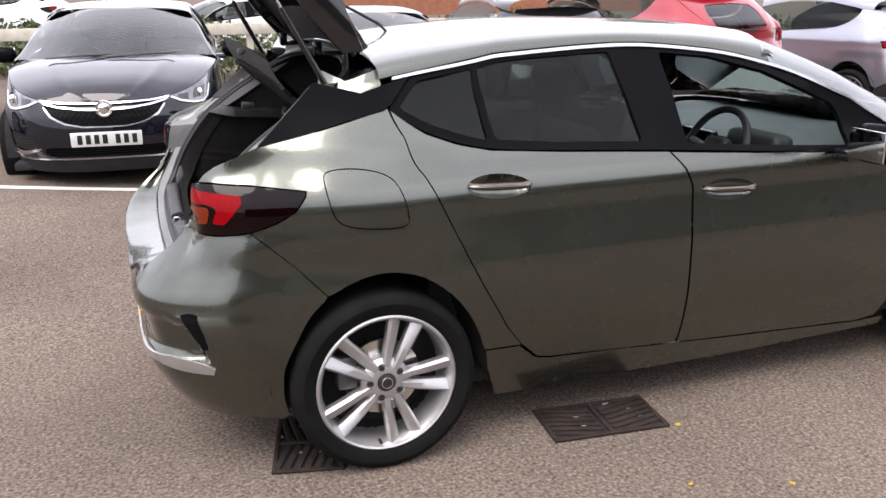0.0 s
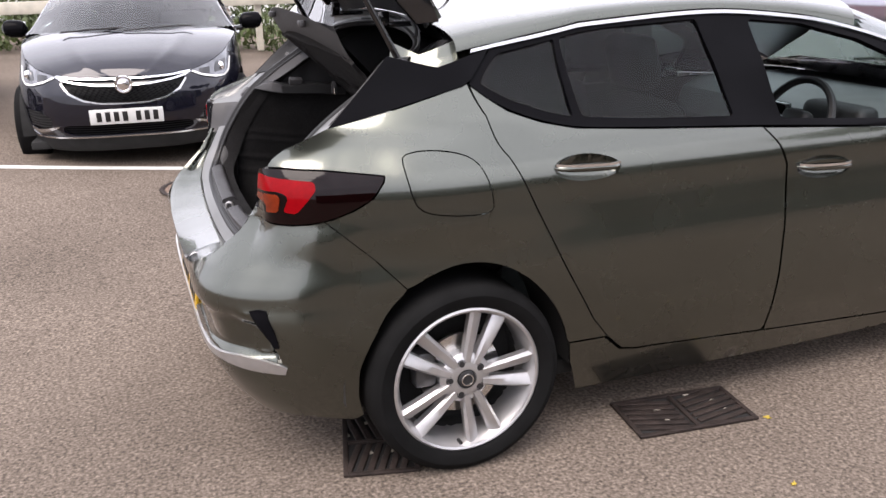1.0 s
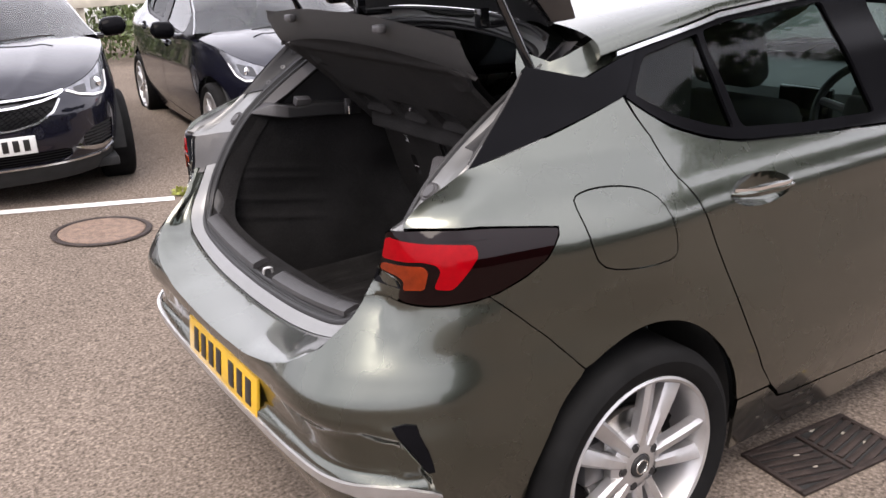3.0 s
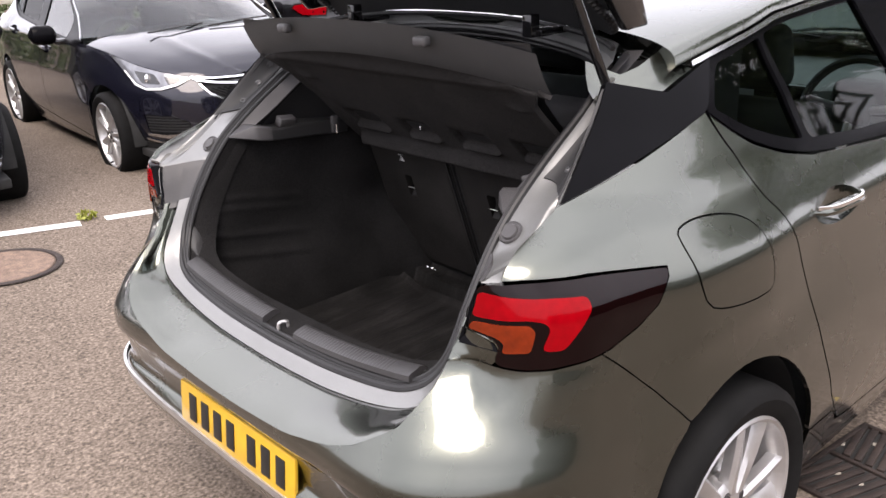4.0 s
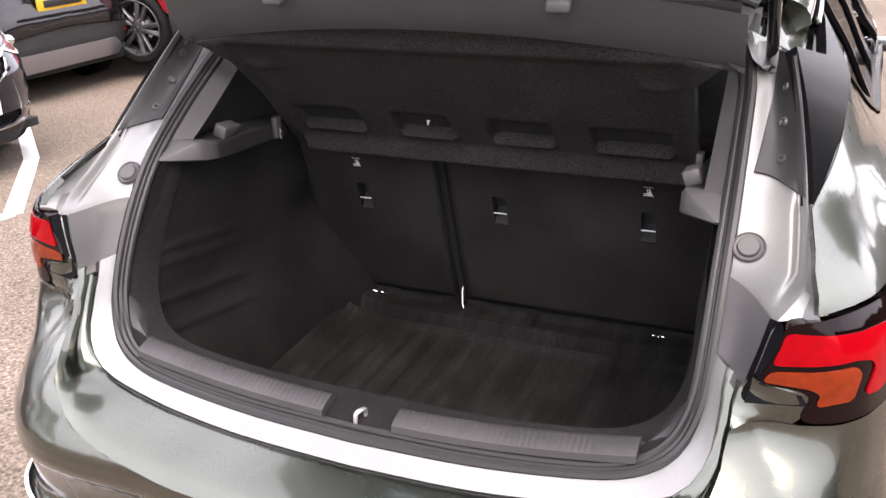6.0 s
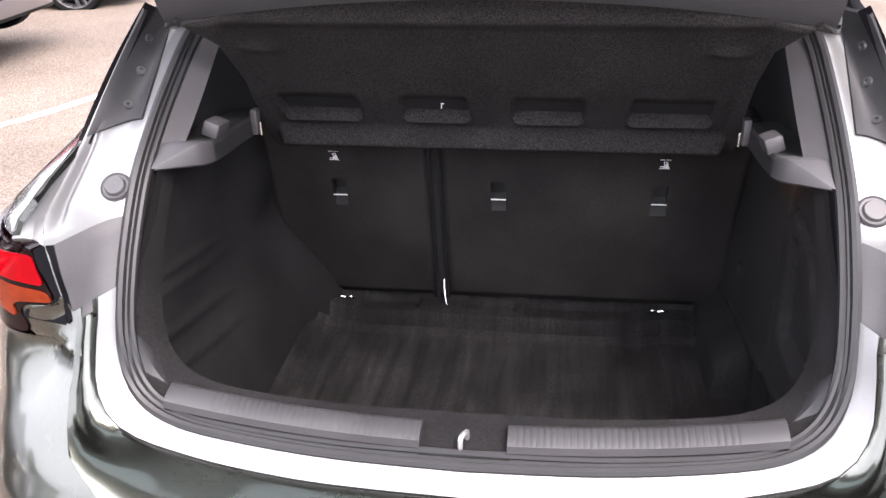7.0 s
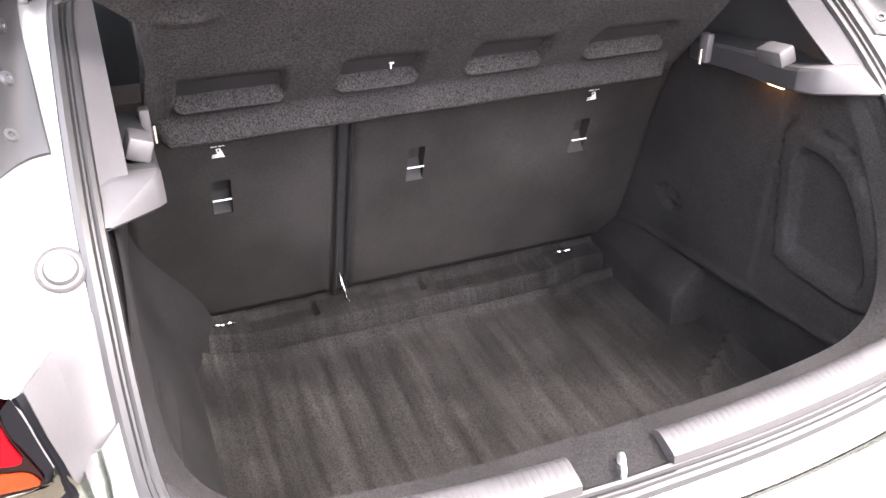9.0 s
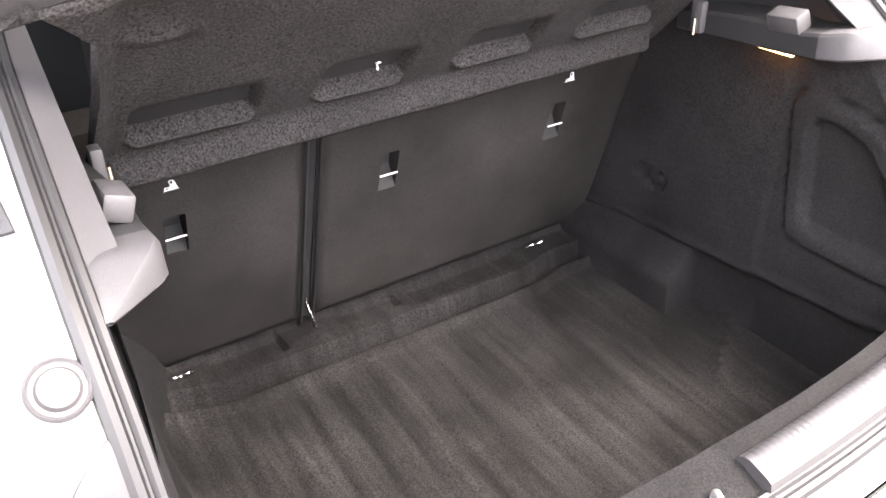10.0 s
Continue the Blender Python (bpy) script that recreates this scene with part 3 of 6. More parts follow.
def hatchback(name, at, coat, label, open_gate, group=""):
    car = thing(name, at, label, "car", group)
    arch, arf = arch_rear(), arch_front()
    belt_x, belt_z = [p[0] for p in BELT], [p[1] for p in BELT]
    belt = smooth(belt_x, belt_z)
    for sg in (-1, 1):
        f = on_side(sg)
        fl = sg < 0
        P = lambda polys, **k: panel(polys, f, flip=(sg > 0), **k)
        # flank panels, 5 mm apart
        rear = DOOR_REAR + [(.686, .302), (1.16, .270), (1.173, .285), (1.173, .335), (1.176, .637), (1.181, .887), (1.150, .955), (1.102, 1.014)] + [(.674, 1.042), (.409, 1.064), (.283, 1.089), (.15, 1.128)]
        cups = [[(cs + .118 * math.cos(a), cz + .040 * math.sin(a) - .045 * .118 * math.cos(a)) for a in np.linspace(0, 2 * math.pi, 29)[:-1]] for cs, cz in ((.415, .955), (1.345, .863))]
        door = part("rear_door", P([shrink(rear, .0010), cups[0]], step=.025), coat, car)
        front = [(1.110, 1.012), (1.156, .955), (1.187, .887), (1.182, .637), (1.179, .335), (1.179, .268), (1.46, .25), (2.10, .212), (2.20, .225), (2.27, .40), (2.33, .62), (2.31, .85), (2.28, .922), (1.92, .951), (1.625, .974)]
        door2 = part("front_door", P([shrink(front, .0012), cups[1]], step=.025), coat, car)
        for d, cup, cs, cz in ((door, cups[0], .415, .955), (door2, cups[1], 1.345, .863)):
            hollow = lambda s, z, cs=cs, cz=cz: -.034 * np.clip(1 - ((s - cs) / .118) ** 2 - ((z - cz + .045 * (s - cs)) / .040) ** 2, 0, 1) ** .6
            part("handle_cup", P([cup], step=.012, depth=0, relief=hollow), coat, d)
        for d, cs, cz, slope in ((door, .415, .958, -.045), (door2, 1.345, .866, -.06)):
            hs = np.linspace(-.122, .122, 13)
            rows = []
            for h in hs:
                q = abs(h) / .122
                x0, w0, z0 = skin(cs + h, cz + slope * h)
                out = .034 * math.sqrt(max(0, 1 - q ** 4)) + .002
                hh = .013 * math.sqrt(max(0.02, 1 - q ** 2.6))
                rows.append([(float(x0), sg * float(w0 + out * c - .004), float(z0) + hh * e) for c, e in ((.35, -1), (.8, -.85), (1, -.3), (1, .2), (.85, .75), (.4, 1), (.1, .2), (.1, -.4))])
            v, fc = grid(rows, closed=True)
            handle = part("door_handle", (v, fc if sg < 0 else [q[::-1] for q in fc]), coat, d)
            x0, w0, z0 = skin(np.linspace(cs - .112, cs + .112, 11), cz + .010 - .05 * np.linspace(-.1, .1, 11))
            part("handle_strip", sweep([(float(a), sg * float(b + .0315 - .024 * abs(i - 5) ** 4 / 625), float(c)) for i, (a, b, c) in enumerate(zip(x0, w0, z0))], [(-.003, -.004), (.003, -.004), (.003, .004), (-.003, .004)]), M_CHROME, d)
        quarter = [(-.052, 1.211), (.067, 1.12), (.153, 1.009), (.235, .84), (.335, .659), (.439, .456), (.499, .380), (.362, .383)] + [q for q in arch if q[1] > .39 and not (q[0] < -.15)]
        quarter += [(-.148, .652), (-.184, .683), (-.31, .783), (-.411, .870), (-.394, .872), (-.328, .895), (-.273, .926), (-.236, .972), (-.231, .990), (-.405, 1.015), (-.522, 1.022), (-.560, 1.020), (-.535, 1.06), (-.472, 1.105), (-.276, 1.152)]
        part("rear_quarter_panel", P([quarter, shrink(curvy(FLAP, 3), -.0036)], step=.025), coat, car)
        flap = part("fuel_flap", P([curvy(FLAP, 3)], step=.025, offset=.0005), coat, car)
        bumper = [(-.1505, .6495), (-.1855, .6810), (-.3115, .7810), (-.4140, .8685), (-.446, .8630), (-.506, .8580), (-.602, .8560)] + RIM_TOP
        bumper += [(S_END, .25), (-1.1, .25), (-.75, .24), (-.55, .225), (-.42, .20), (-.375, .22)] + [q for q in arch[::-1] if q[0] < -.16]
        part("rear_bumper", P([bumper], step=.016, relief=bumper_relief), coat, car)
        part("bumper_blade", P([[(-.524, .434), (-.545, .447), (-.60, .466), (-.68, .474), (-.78, .468), (-.92, .462), (-1.25, .446), (S_END, .442), (S_END, .422), (-1.25, .425), (-.92, .440), (-.78, .440), (-.65, .424), (-.535, .412)]], step=.03, offset=.006, depth=.008), M_ALLOY, car)
        part("bumper_vent", P([[(-.588, .615), (-.560, .622), (-.538, .618), (-.530, .56), (-.533, .506), (-.560, .503), (-.572, .56)]], step=.012, offset=.004, depth=.006, relief=bumper_relief), M_SATIN, car)
        sill = [(.376, .299), (.366, .376), (.494, .373), (.560, .311), (.628, .298), (.686, .296), (1.16, .264), (1.46, .244), (2.10, .206), (2.262, .21), (2.268, .17), (1.5, .155), (.42, .165)]
        part("sill_panel", P([sill], step=.04), coat, car)
        fend = [(2.277, .922), (2.315, .85), (2.336, .62), (2.276, .40), (2.264, .31), (2.293, .36)] + arf[::-1][2:-2] + [(3.04, .32), (3.06, .45), (3.10, .60), (3.097, .715), (3.022, .80)] + wing_edge(2.895, 2.42, 9, .002) + [(2.30, .955)]
        part("front_wing", P([fend], step=.04), coat, car)
        # lamps
        lamp = part("tail_lamp", P([rounded(LAMP, .02)], step=.02, offset=.003, depth=.05), M_LAMPDARK, car, "dark red wrap-round tail lamp with a red light bar")
        red = [(-.634, .948), (-.606, .998), (-.431, .984), (-.428, .963), (-.458, .927), (-.486, .896), (-.524, .899), (-.507, .938), (-.513, .950), (-.538, .957)]
        part("red_light_bar", P([rounded(red, .012)], step=.02, offset=.0055, depth=.004), M_LAMPRED, lamp)
        amb = [(-.645, .922), (-.634, .938), (-.54, .948), (-.531, .936), (-.541, .897), (-.586, .889), (-.581, .908), (-.592, .917)]
        part("amber_light", P([rounded(amb, .008)], step=.02, offset=.0055, depth=.004), M_LAMPORANGE, lamp)
        part("lamp_cap", P([[(-.603, 1.004), (-.522, 1.014), (-.38, 1.006), (-.40, .990), (-.44, .991), (-.600, 1.001)]], step=.02, offset=.0045, depth=.004), M_LAMPDARK, lamp)
        # rear pillar, windows
        part("pillar_panel", panel([PILLAR], pillar_skin(sg), step=.02, depth=.02, flip=sg > 0), M_SATIN, car)
        top = [(s, float(rail_s(s)) - .010) for s in np.linspace(-.030, 2.38, 40)]
        low = [(s, float(belt(s)) + .006) for s in np.linspace(2.28, -.044, 40)]
        dlo = top + low
        w1 = [(-.002, 1.214), (.02, 1.294), (.332, 1.326), (.405, 1.098), (.30, 1.120), (.16, 1.158)]
        w2 = [(.365, 1.330), (.60, 1.350), (.955, 1.362), (1.01, 1.056), (.68, 1.074), (.438, 1.097)]
        w3 = [(1.165, 1.352), (1.38, 1.330), (1.62, 1.268), (1.90, 1.138), (1.925, 1.09), (1.925, .984), (1.62, 1.004), (1.197, 1.036)]
        ws = [rounded(w, .018) for w in (w1, w2, w3)]
        part("window_surround", P([dlo] + ws, step=.03, offset=-.004, depth=.02), M_SATIN, car)
        for w, mat, nm in zip(ws, (M_GLASS_REAR, M_GLASS_REAR, M_GLASS), ("quarter_window", "rear_window", "front_window")):
            if nm == "front_window" and open_gate and sg < 0:
                continue
            part(nm, P([w], step=.05, offset=-.012, depth=.004), mat, car)
        strip = [(s, float(rail_s(s)) + .001) for s in np.linspace(-.13, 2.36, 44)] + [(s, float(rail_s(s)) - .010) for s in np.linspace(2.36, -.03, 40)] + [(-.12, float(rail_s(-.12)) - .010)]
        part("chrome_strip", P([strip], step=.03, offset=.005, depth=.008), M_SATINCHROME, car)
        bs = np.linspace(-.04, 2.27, 44)
        part("belt_strip", P([[(s, float(belt(s)) + .006) for s in bs] + [(s, float(belt(s)) + .001) for s in bs[::-1]]], step=.03, offset=.004, depth=.008), M_SATIN, car)
        # inner arches
        for cx in (0, WHEELBASE):
            rows = [[(cx + .385 * math.cos(a), sg * y, .32 + .385 * math.sin(a)) for a in np.linspace(-.1, math.pi + .1, 20)] for y in (.56, .70, .835)]
            part("arch_liner", grid(rows), M_DARK, car)
        # door mirror
        mx, my = 1.86, .90
        rows = []
        for t in np.linspace(0, 1, 9):
            k = math.sqrt(max(.03, 1 - (2 * t - 1) ** 4))
            rows.append([(mx + .02 + (.075 * k * math.cos(a) if math.cos(a) > 0 else .035 * k * math.cos(a)), sg * (my + .21 * t), 1.01 + .075 * k * math.sin(a) + .01 * t) for a in np.linspace(0, 2 * math.pi, 17)[:-1]])
        v, fc = grid(rows, closed=True)
        fc += [tuple(range(16))[::-1], tuple(range(len(v) - 16, len(v)))]
        mirror = part("door_mirror", (v, fc), M_SATIN, car)
        part("mirror_base", box((mx - .02, min(sg * .80, sg * .93), .93), (mx + .06, max(sg * .80, sg * .93), .975), .012), M_PIANO, mirror)
        part("mirror_glass", box((mx - .022, min(sg * (my + .02), sg * (my + .19)), .955), (mx - .014, max(sg * (my + .02), sg * (my + .19)), 1.07), .003), M_CHROME, mirror)
    # roof
    ss = np.concatenate([np.linspace(-.20, .5, 12), np.linspace(.6, 1.62, 14)])
    rows = []
    for s in ss:
        x0, w0, z0 = (float(q) for q in skin(s, rail_s(s) + .008))
        k = (s + .20) / 1.82
        xc = .055 + 1.74 * k
        row = []
        for a in np.linspace(-math.pi / 2, math.pi / 2, 33):
            u, h = math.sin(a), math.cos(a)
            yy = math.copysign(abs(u) ** .8, u)
            row.append((xc + (x0 - xc) * abs(yy) ** 2.2, -yy * w0, z0 + (float(crown(xc)) - z0) * h ** .72))
        rows.append(row)
    v, fc = grid(rows)
    roof = part("roof", (v, fc), coat, car)
    part("roof_aerial", tube([(.30, 0, 1.42), (.27, 0, 1.45), (.12, 0, 1.53)], .006, 8), M_PLASTIC, roof)
    if open_gate:
        part("roof_edge", grid([rows[0], [(x + .012, y * .965, z - .014) for x, y, z in rows[0]], [(x + .03, y * .93, z - .05) for x, y, z in rows[0]]]), coat, roof)
    # windscreen and bonnet
    ws_rows = []
    for t in np.linspace(0, 1, 9):
        s = 2.36 + (1.66 - 2.36) * t
        x0, w0, z0 = (float(q) for q in skin(s, rail_s(s) - .002))
        xc = 2.74 + (1.80 - 2.74) * t
        zc = 1.022 + (float(crown(1.79)) - 1.022) * t + .030 * math.sin(math.pi * t)
        ws_rows.append([(xc + (x0 - xc) * abs(y) ** 2.4, y * w0, zc + (z0 - zc) * abs(y) ** 2.4) for y in np.linspace(-1, 1, 25)])
    part("windscreen", grid(ws_rows), M_GLASS, car)
    for y0, y1 in ((-.02, .52), (-.50, -.03)):
        part("wiper", tube([(2.76, y0, 1.032), (2.73, (y0 + y1) / 2, 1.046), (2.68, y1, 1.05)], .007, 6), M_PLASTIC, car)
    rows = []
    for x in np.concatenate([np.linspace(2.42, 3.3, 12), np.linspace(3.33, 3.4447, 10)]):
        z0 = float(fender(x))
        w0 = float(side(x, z0))
        rows.append([(x, y * w0, z0 + (float(bonnet(x)) - z0) * max(0, 1 - abs(y) ** 2.6) ** .8 + .008 * math.exp(-((abs(y) - .55) / .07) ** 2)) for y in np.linspace(1, -1, 41)])
    part("bonnet", grid(rows), coat, car)
    if not open_gate:
        for sg in (-1, 1):
            lid = [(-.562, 1.02), (-.535, 1.06), (-.474, 1.105), (-.40, 1.17), (-.302, 1.248), (-.25, 1.30), (-.7, 1.345), (S_END, 1.35), (S_END, .71), (-1.09, .72), (-.87, .75), (-.70, .83), (-.655, .93), (-.605, 1.012)]
            part("tailgate", panel([lid], on_side(sg), step=.05, flip=sg > 0), coat, car)
    front_face(car, coat)
    cabin(car)
    add_wheels(car)
    return car


def front_face(car, coat):
    """Bumper, grille, head lamps, badge and plate of the front."""
    S = S_FRONT
    for sg in (-1, 1):
        f = on_side(sg)
        P = lambda polys, **k: panel(polys, f, flip=(sg > 0), **k)
        face = [(3.045, .32), (3.065, .45), (3.105, .595), (3.106, .715), (3.20, .684), (3.32, .686), (3.45, .711), (3.545, .752), (3.56, .778)] + wing_edge(3.60, S, 8, .003)
        face += [(S, .318), (3.60, .318), (3.25, .305)]
        grille = [(3.585, .756), (3.70, .746), (3.85, .740), (S, .738), (S, .570), (3.88, .573), (3.76, .598), (3.66, .648), (3.60, .705)]
        low = [(3.57, .405), (3.62, .415), (S, .415), (S, .336), (3.64, .336), (3.56, .365)]
        vent = [(3.12, .525), (3.36, .515), (3.48, .47), (3.47, .395), (3.32, .365), (3.14, .385)]
        part("front_bumper", P([face, rounded(grille, .008), rounded(low, .01), rounded(vent, .02)], step=.03), coat, car)
        part("front_splitter", P([[(3.06, .31), (3.25, .302), (3.60, .315), (S, .315), (S, .20), (3.3, .20), (3.03, .22)]], step=.04, offset=-.004), M_DARK, car)
        part("grille_backing", P([grille], step=.04, offset=-.025, depth=.0), M_DARK, car)
        for k in range(7):
            z = .584 + .0165 * k
            s0 = float(np.interp(z, [.57, .60, .65, .70], [3.87, 3.76, 3.665, 3.61])) + .01
            n = int((S - s0) / .0105)
            ss = [S - i * .0105 for i in range(n + 1)]
            zig = [z + (.0062 if (i + k) % 4 < 2 else -.0062) for i in range(n + 1)]
            part("grille_bar", P([[(a, q + .0022) for a, q in zip(ss, zig)] + [(a, q - .0022) for a, q in zip(ss[::-1], zig[::-1])]], step=.05, offset=-.012, depth=.008), M_SATIN, car)
        part("grille_slot", P([[(3.62, .738), (3.80, .730), (S, .724), (S, .700), (3.85, .706), (3.70, .722)]], step=.04, offset=-.014, depth=.004), M_PIANO, car)
        part("lower_grille", P([low], step=.05, offset=-.02, depth=.0), M_DARK, car)
        for k in range(4):
            z = .348 + .018 * k
            part("lower_grille_bar", P([[(3.575, z + .006), (S, z + .006), (S, z), (3.575, z)]], step=.06, offset=-.010, depth=.008), M_SATIN, car)
        part("side_vent", P([vent], step=.05, offset=-.02, depth=.0), M_DARK, car)
        for k in range(6):
            z = .392 + .021 * k
            part("vent_slat", P([[(3.135, z + .011), (3.465 - .02 * max(0, k - 3), z + .009), (3.465 - .02 * max(0, k - 3), z), (3.135, z + .002)]], step=.06, offset=-.008, depth=.010), M_PLASTIC, car)
        part("vent_trim", P([[(3.125, .372), (3.30, .352), (3.40, .360), (3.53, .397), (3.545, .412), (3.40, .388), (3.30, .378), (3.13, .388)]], step=.02, offset=.008, depth=.010), M_SATINCHROME, car)
        part("bumper_trim", P([[(3.10, .352), (3.25, .325), (3.60, .331), (S, .331), (S, .319), (3.60, .318), (3.25, .310), (3.09, .338)]], step=.03, offset=.008, depth=.012), M_SATINCHROME, car)
        part("chrome_bar_upper", P([[(3.555, .768), (3.70, .750), (3.85, .744), (S, .742), (S, .731), (3.85, .733), (3.70, .740), (3.60, .749), (3.555, .754)]], step=.03, offset=.010, depth=.018), M_CHROME, car)
        part("chrome_bar_lower", P([[(3.555, .753), (3.60, .744), (3.70, .724), (3.85, .704), (S, .696), (S, .684), (3.85, .692), (3.70, .711), (3.60, .732)]], step=.03, offset=.010, depth=.018), M_CHROME, car)
        part("grille_trim", P([[(3.60, .722), (3.655, .655), (3.755, .603), (3.88, .577), (S, .573), (S, .562), (3.88, .566), (3.75, .591), (3.645, .644), (3.588, .715)]], step=.03, offset=.006, depth=.01), M_SATINCHROME, car)
        lamp = wing_edge(2.905, 3.55, 12, .004) + [(3.553, .756), (3.45, .716), (3.32, .691), (3.20, .689), (3.108, .722), (3.03, .806)]
        hl = part("head_lamp", P([lamp], step=.03, offset=.002, depth=.03), M_LAMPHOUSE, car, "clear head lamp with bright reflectors")
        part("reflector", P([rounded([(3.13, .815), (3.30, .795), (3.33, .728), (3.17, .735)], .02)], step=.02, offset=.005, depth=.004), M_PIANO, hl)
        part("lens", moved(lathe([(0, -.014), (.018, -.012), (.030, -.004), (.034, .004)], 24), pose(*[float(q) * (sg if i == 1 else 1) for i, q in enumerate(skin(3.235, .765))], 0, 0, 90 - 40 * sg)), M_CHROME, hl)
        part("reflector", P([rounded([(3.37, .775), (3.48, .768), (3.47, .738), (3.38, .725)], .012)], step=.02, offset=.005, depth=.004), M_PIANO, hl)
        part("daylight_strip", P([[(3.04, .815), (3.115, .735), (3.20, .704), (3.32, .706), (3.45, .731), (3.53, .760), (3.54, .752), (3.45, .718), (3.32, .693), (3.20, .691), (3.105, .724), (3.03, .81)]], step=.03, offset=.007, depth=.004), M_WHITE, hl)
    bx = float(skin(S, .70)[0])
    badge = part("badge", moved(lathe([(.0, -.012), (.040, -.012), (.046, -.008), (.050, 0), (.055, -.016), (.062, -.016), (.066, 0)], 40), pose(bx + .012, 0, .702, 0, 0, 90)), M_CHROME, car)
    plate(car, pose(float(skin(S, .47)[0]) + .012, 0, .478, 4, 0, 90), M_PLATEWHITE)


def lathe_at(c, r):
    return moved(lathe([(0, -.02), (r * .8, -.02), (r, -.01), (r, .02)], 20), pose(*c, 0, 0, 75))


def cabin(car):
    """Seats, dashboard and wheel, as seen through the windows."""
    for sg in (-1, 1):
        seat = part("front_seat", box((1.05, sg * .36 - .24, .30), (1.60, sg * .36 + .24, .55), .07, seg=3), M_FABRIC, car)
        m = pose(1.06, sg * .36, .48, 0, -14, 0)
        part("seat_backrest", box((-.06, -.23, 0), (.07, .23, .60), .06, m=m, seg=3), M_FABRIC, seat)
        part("head_rest", box((-.05, -.13, .64), (.05, .13, .84), .045, m=m, seg=3), M_FABRIC, seat)
        bolster = pose(.225, sg * .28, .98, 0, -17, 0)
        part("rear_head_rest", box((-.04, -.12, .06), (.05, .12, .20), .035, m=bolster, seg=3), M_FABRIC, car)
        part("door_card", box((.62, sg * .80 - .01, .35), (2.2, sg * .80 + .01, .93), .004), M_PLASTIC, car)
    dash = []
    for x, z in ((1.92, .62), (1.86, .78), (1.90, .90), (2.0, .945), (2.3, .955), (2.72, .93), (2.72, .6)):
        dash.append([(x, y, z + .02 * math.exp(-((y + .36) / .18) ** 2) - .01 * abs(y) ** 2) for y in np.linspace(-.72, .72, 20)])
    part("dashboard", grid(dash), M_DASH, car)
    part("instrument_binnacle", box((1.84, -.53, .83), (1.96, -.19, .965), .04, seg=3), M_PLASTIC, car)
    part("centre_screen", box((1.83, -.12, .80), (1.87, .12, .93), .01), M_PIANO, car)
    ring = [(0, .185 * math.cos(a), .185 * math.sin(a)) for a in np.linspace(0, 2 * math.pi, 33)[:-1]]
    w = moved(sweep(ring, [(.016 * math.cos(a), .016 * math.sin(a)) for a in np.linspace(0, 2 * math.pi, 9)[:-1]], closed=True, up=(1, 0, 0)), pose(1.66, -.36, .90, 0, 24, 0))
    steer = part("steering_wheel", w, M_PLASTIC, car)
    part("wheel_boss", box((-.03, -.07, -.06), (.03, .07, .055), .025, m=pose(1.67, -.36, .90, 0, 24, 0), seg=3), M_PLASTIC, steer)
    for y0, z0, y1, z1 in ((-.06, 0, -.175, .02), (.06, 0, .175, .02), (0, -.04, 0, -.175)):
        part("wheel_spoke", moved(tube([(0, y0, z0), (0, y1, z1)], .016, 8), pose(1.665, -.36, .90, 0, 24, 0)), M_ALLOY, steer)
    part("cabin_floor", box((.26, -.76, .20), (3.2, .76, .26), .01), M_DARK, car)
    part("bulkhead", box((2.74, -.70, .26), (2.80, .70, .90), .01), M_DARK, car)

# ---- the open boot of the grey hatchback ----
def opening_loop(n=4, grow=0.0, shift=0.0):
    """The edge of the tailgate's opening as a closed loop of points."""
    half = open_curve(OPENING, n)
    ring = [(-y, z) for y, z in half] + [(y, z) for y, z in half[::-1]][1:-1]
    c = 1.03
    out = []
    for y, z in ring:
        d = Vector((y, z - c))
        q = d * (1 + grow / d.length)
        out.append((float(gate(z)) + shift, q.x, c + q.y))
    return out


def resampled(pts, n):
    pts = np.array(pts, float)
    L = np.concatenate([[0], np.cumsum(np.linalg.norm(np.diff(pts, axis=0), axis=1))])
    t = np.linspace(0, L[-1], n)
    return np.stack([np.interp(t, L, pts[:, i]) for i in range(pts.shape[1])], 1)


jamb_x = smooth([.80, .83, .86, .905, .95, 1.005, 1.03, 1.109, 1.20, 1.30], [-.62, -.611, -.598, -.557, -.550, -.537, -.468, -.345, -.245, -.14])
jamb_y = smooth([.80, .83, .86, .905, .95, 1.005, 1.03, 1.109, 1.20, 1.30], [.56, .585, .604, .615, .626, .641, .672, .660, .640, .612])
open_y = smooth([.80, .83, .92, 1.0, 1.08, 1.18, 1.245, 1.293], [.538, .548, .555, .556, .556, .552, .545, .518])


def jamb(sg):
    """The painted jamb between the opening (t = 0) and the outer skin (t = 1), by height."""
    def f(t, z):
        t, z = np.asarray(t, float), np.asarray(z, float)
        ax, ay = gate(z), open_y(z) + .004
        ex, ew = jamb_x(z), jamb_y(z) - .003
        bend = (.012 * step_up(z, .866, .90) + .028 * step_up(z, 1.09, 1.15)) * np.sin(np.pi * np.clip(t, 0, 1)) ** 1.5 + .024 * np.exp(-((t - .87) / .07) ** 2) * (1 - step_up(z, 1.09, 1.13)) * step_up(z, 1.005, 1.03)
        return ax + (ex - ax) * t + bend, sg * (ay + (ew - ay) * t), z
    return f


def seat_x(z):
    return .25 - (z - .525) * .314


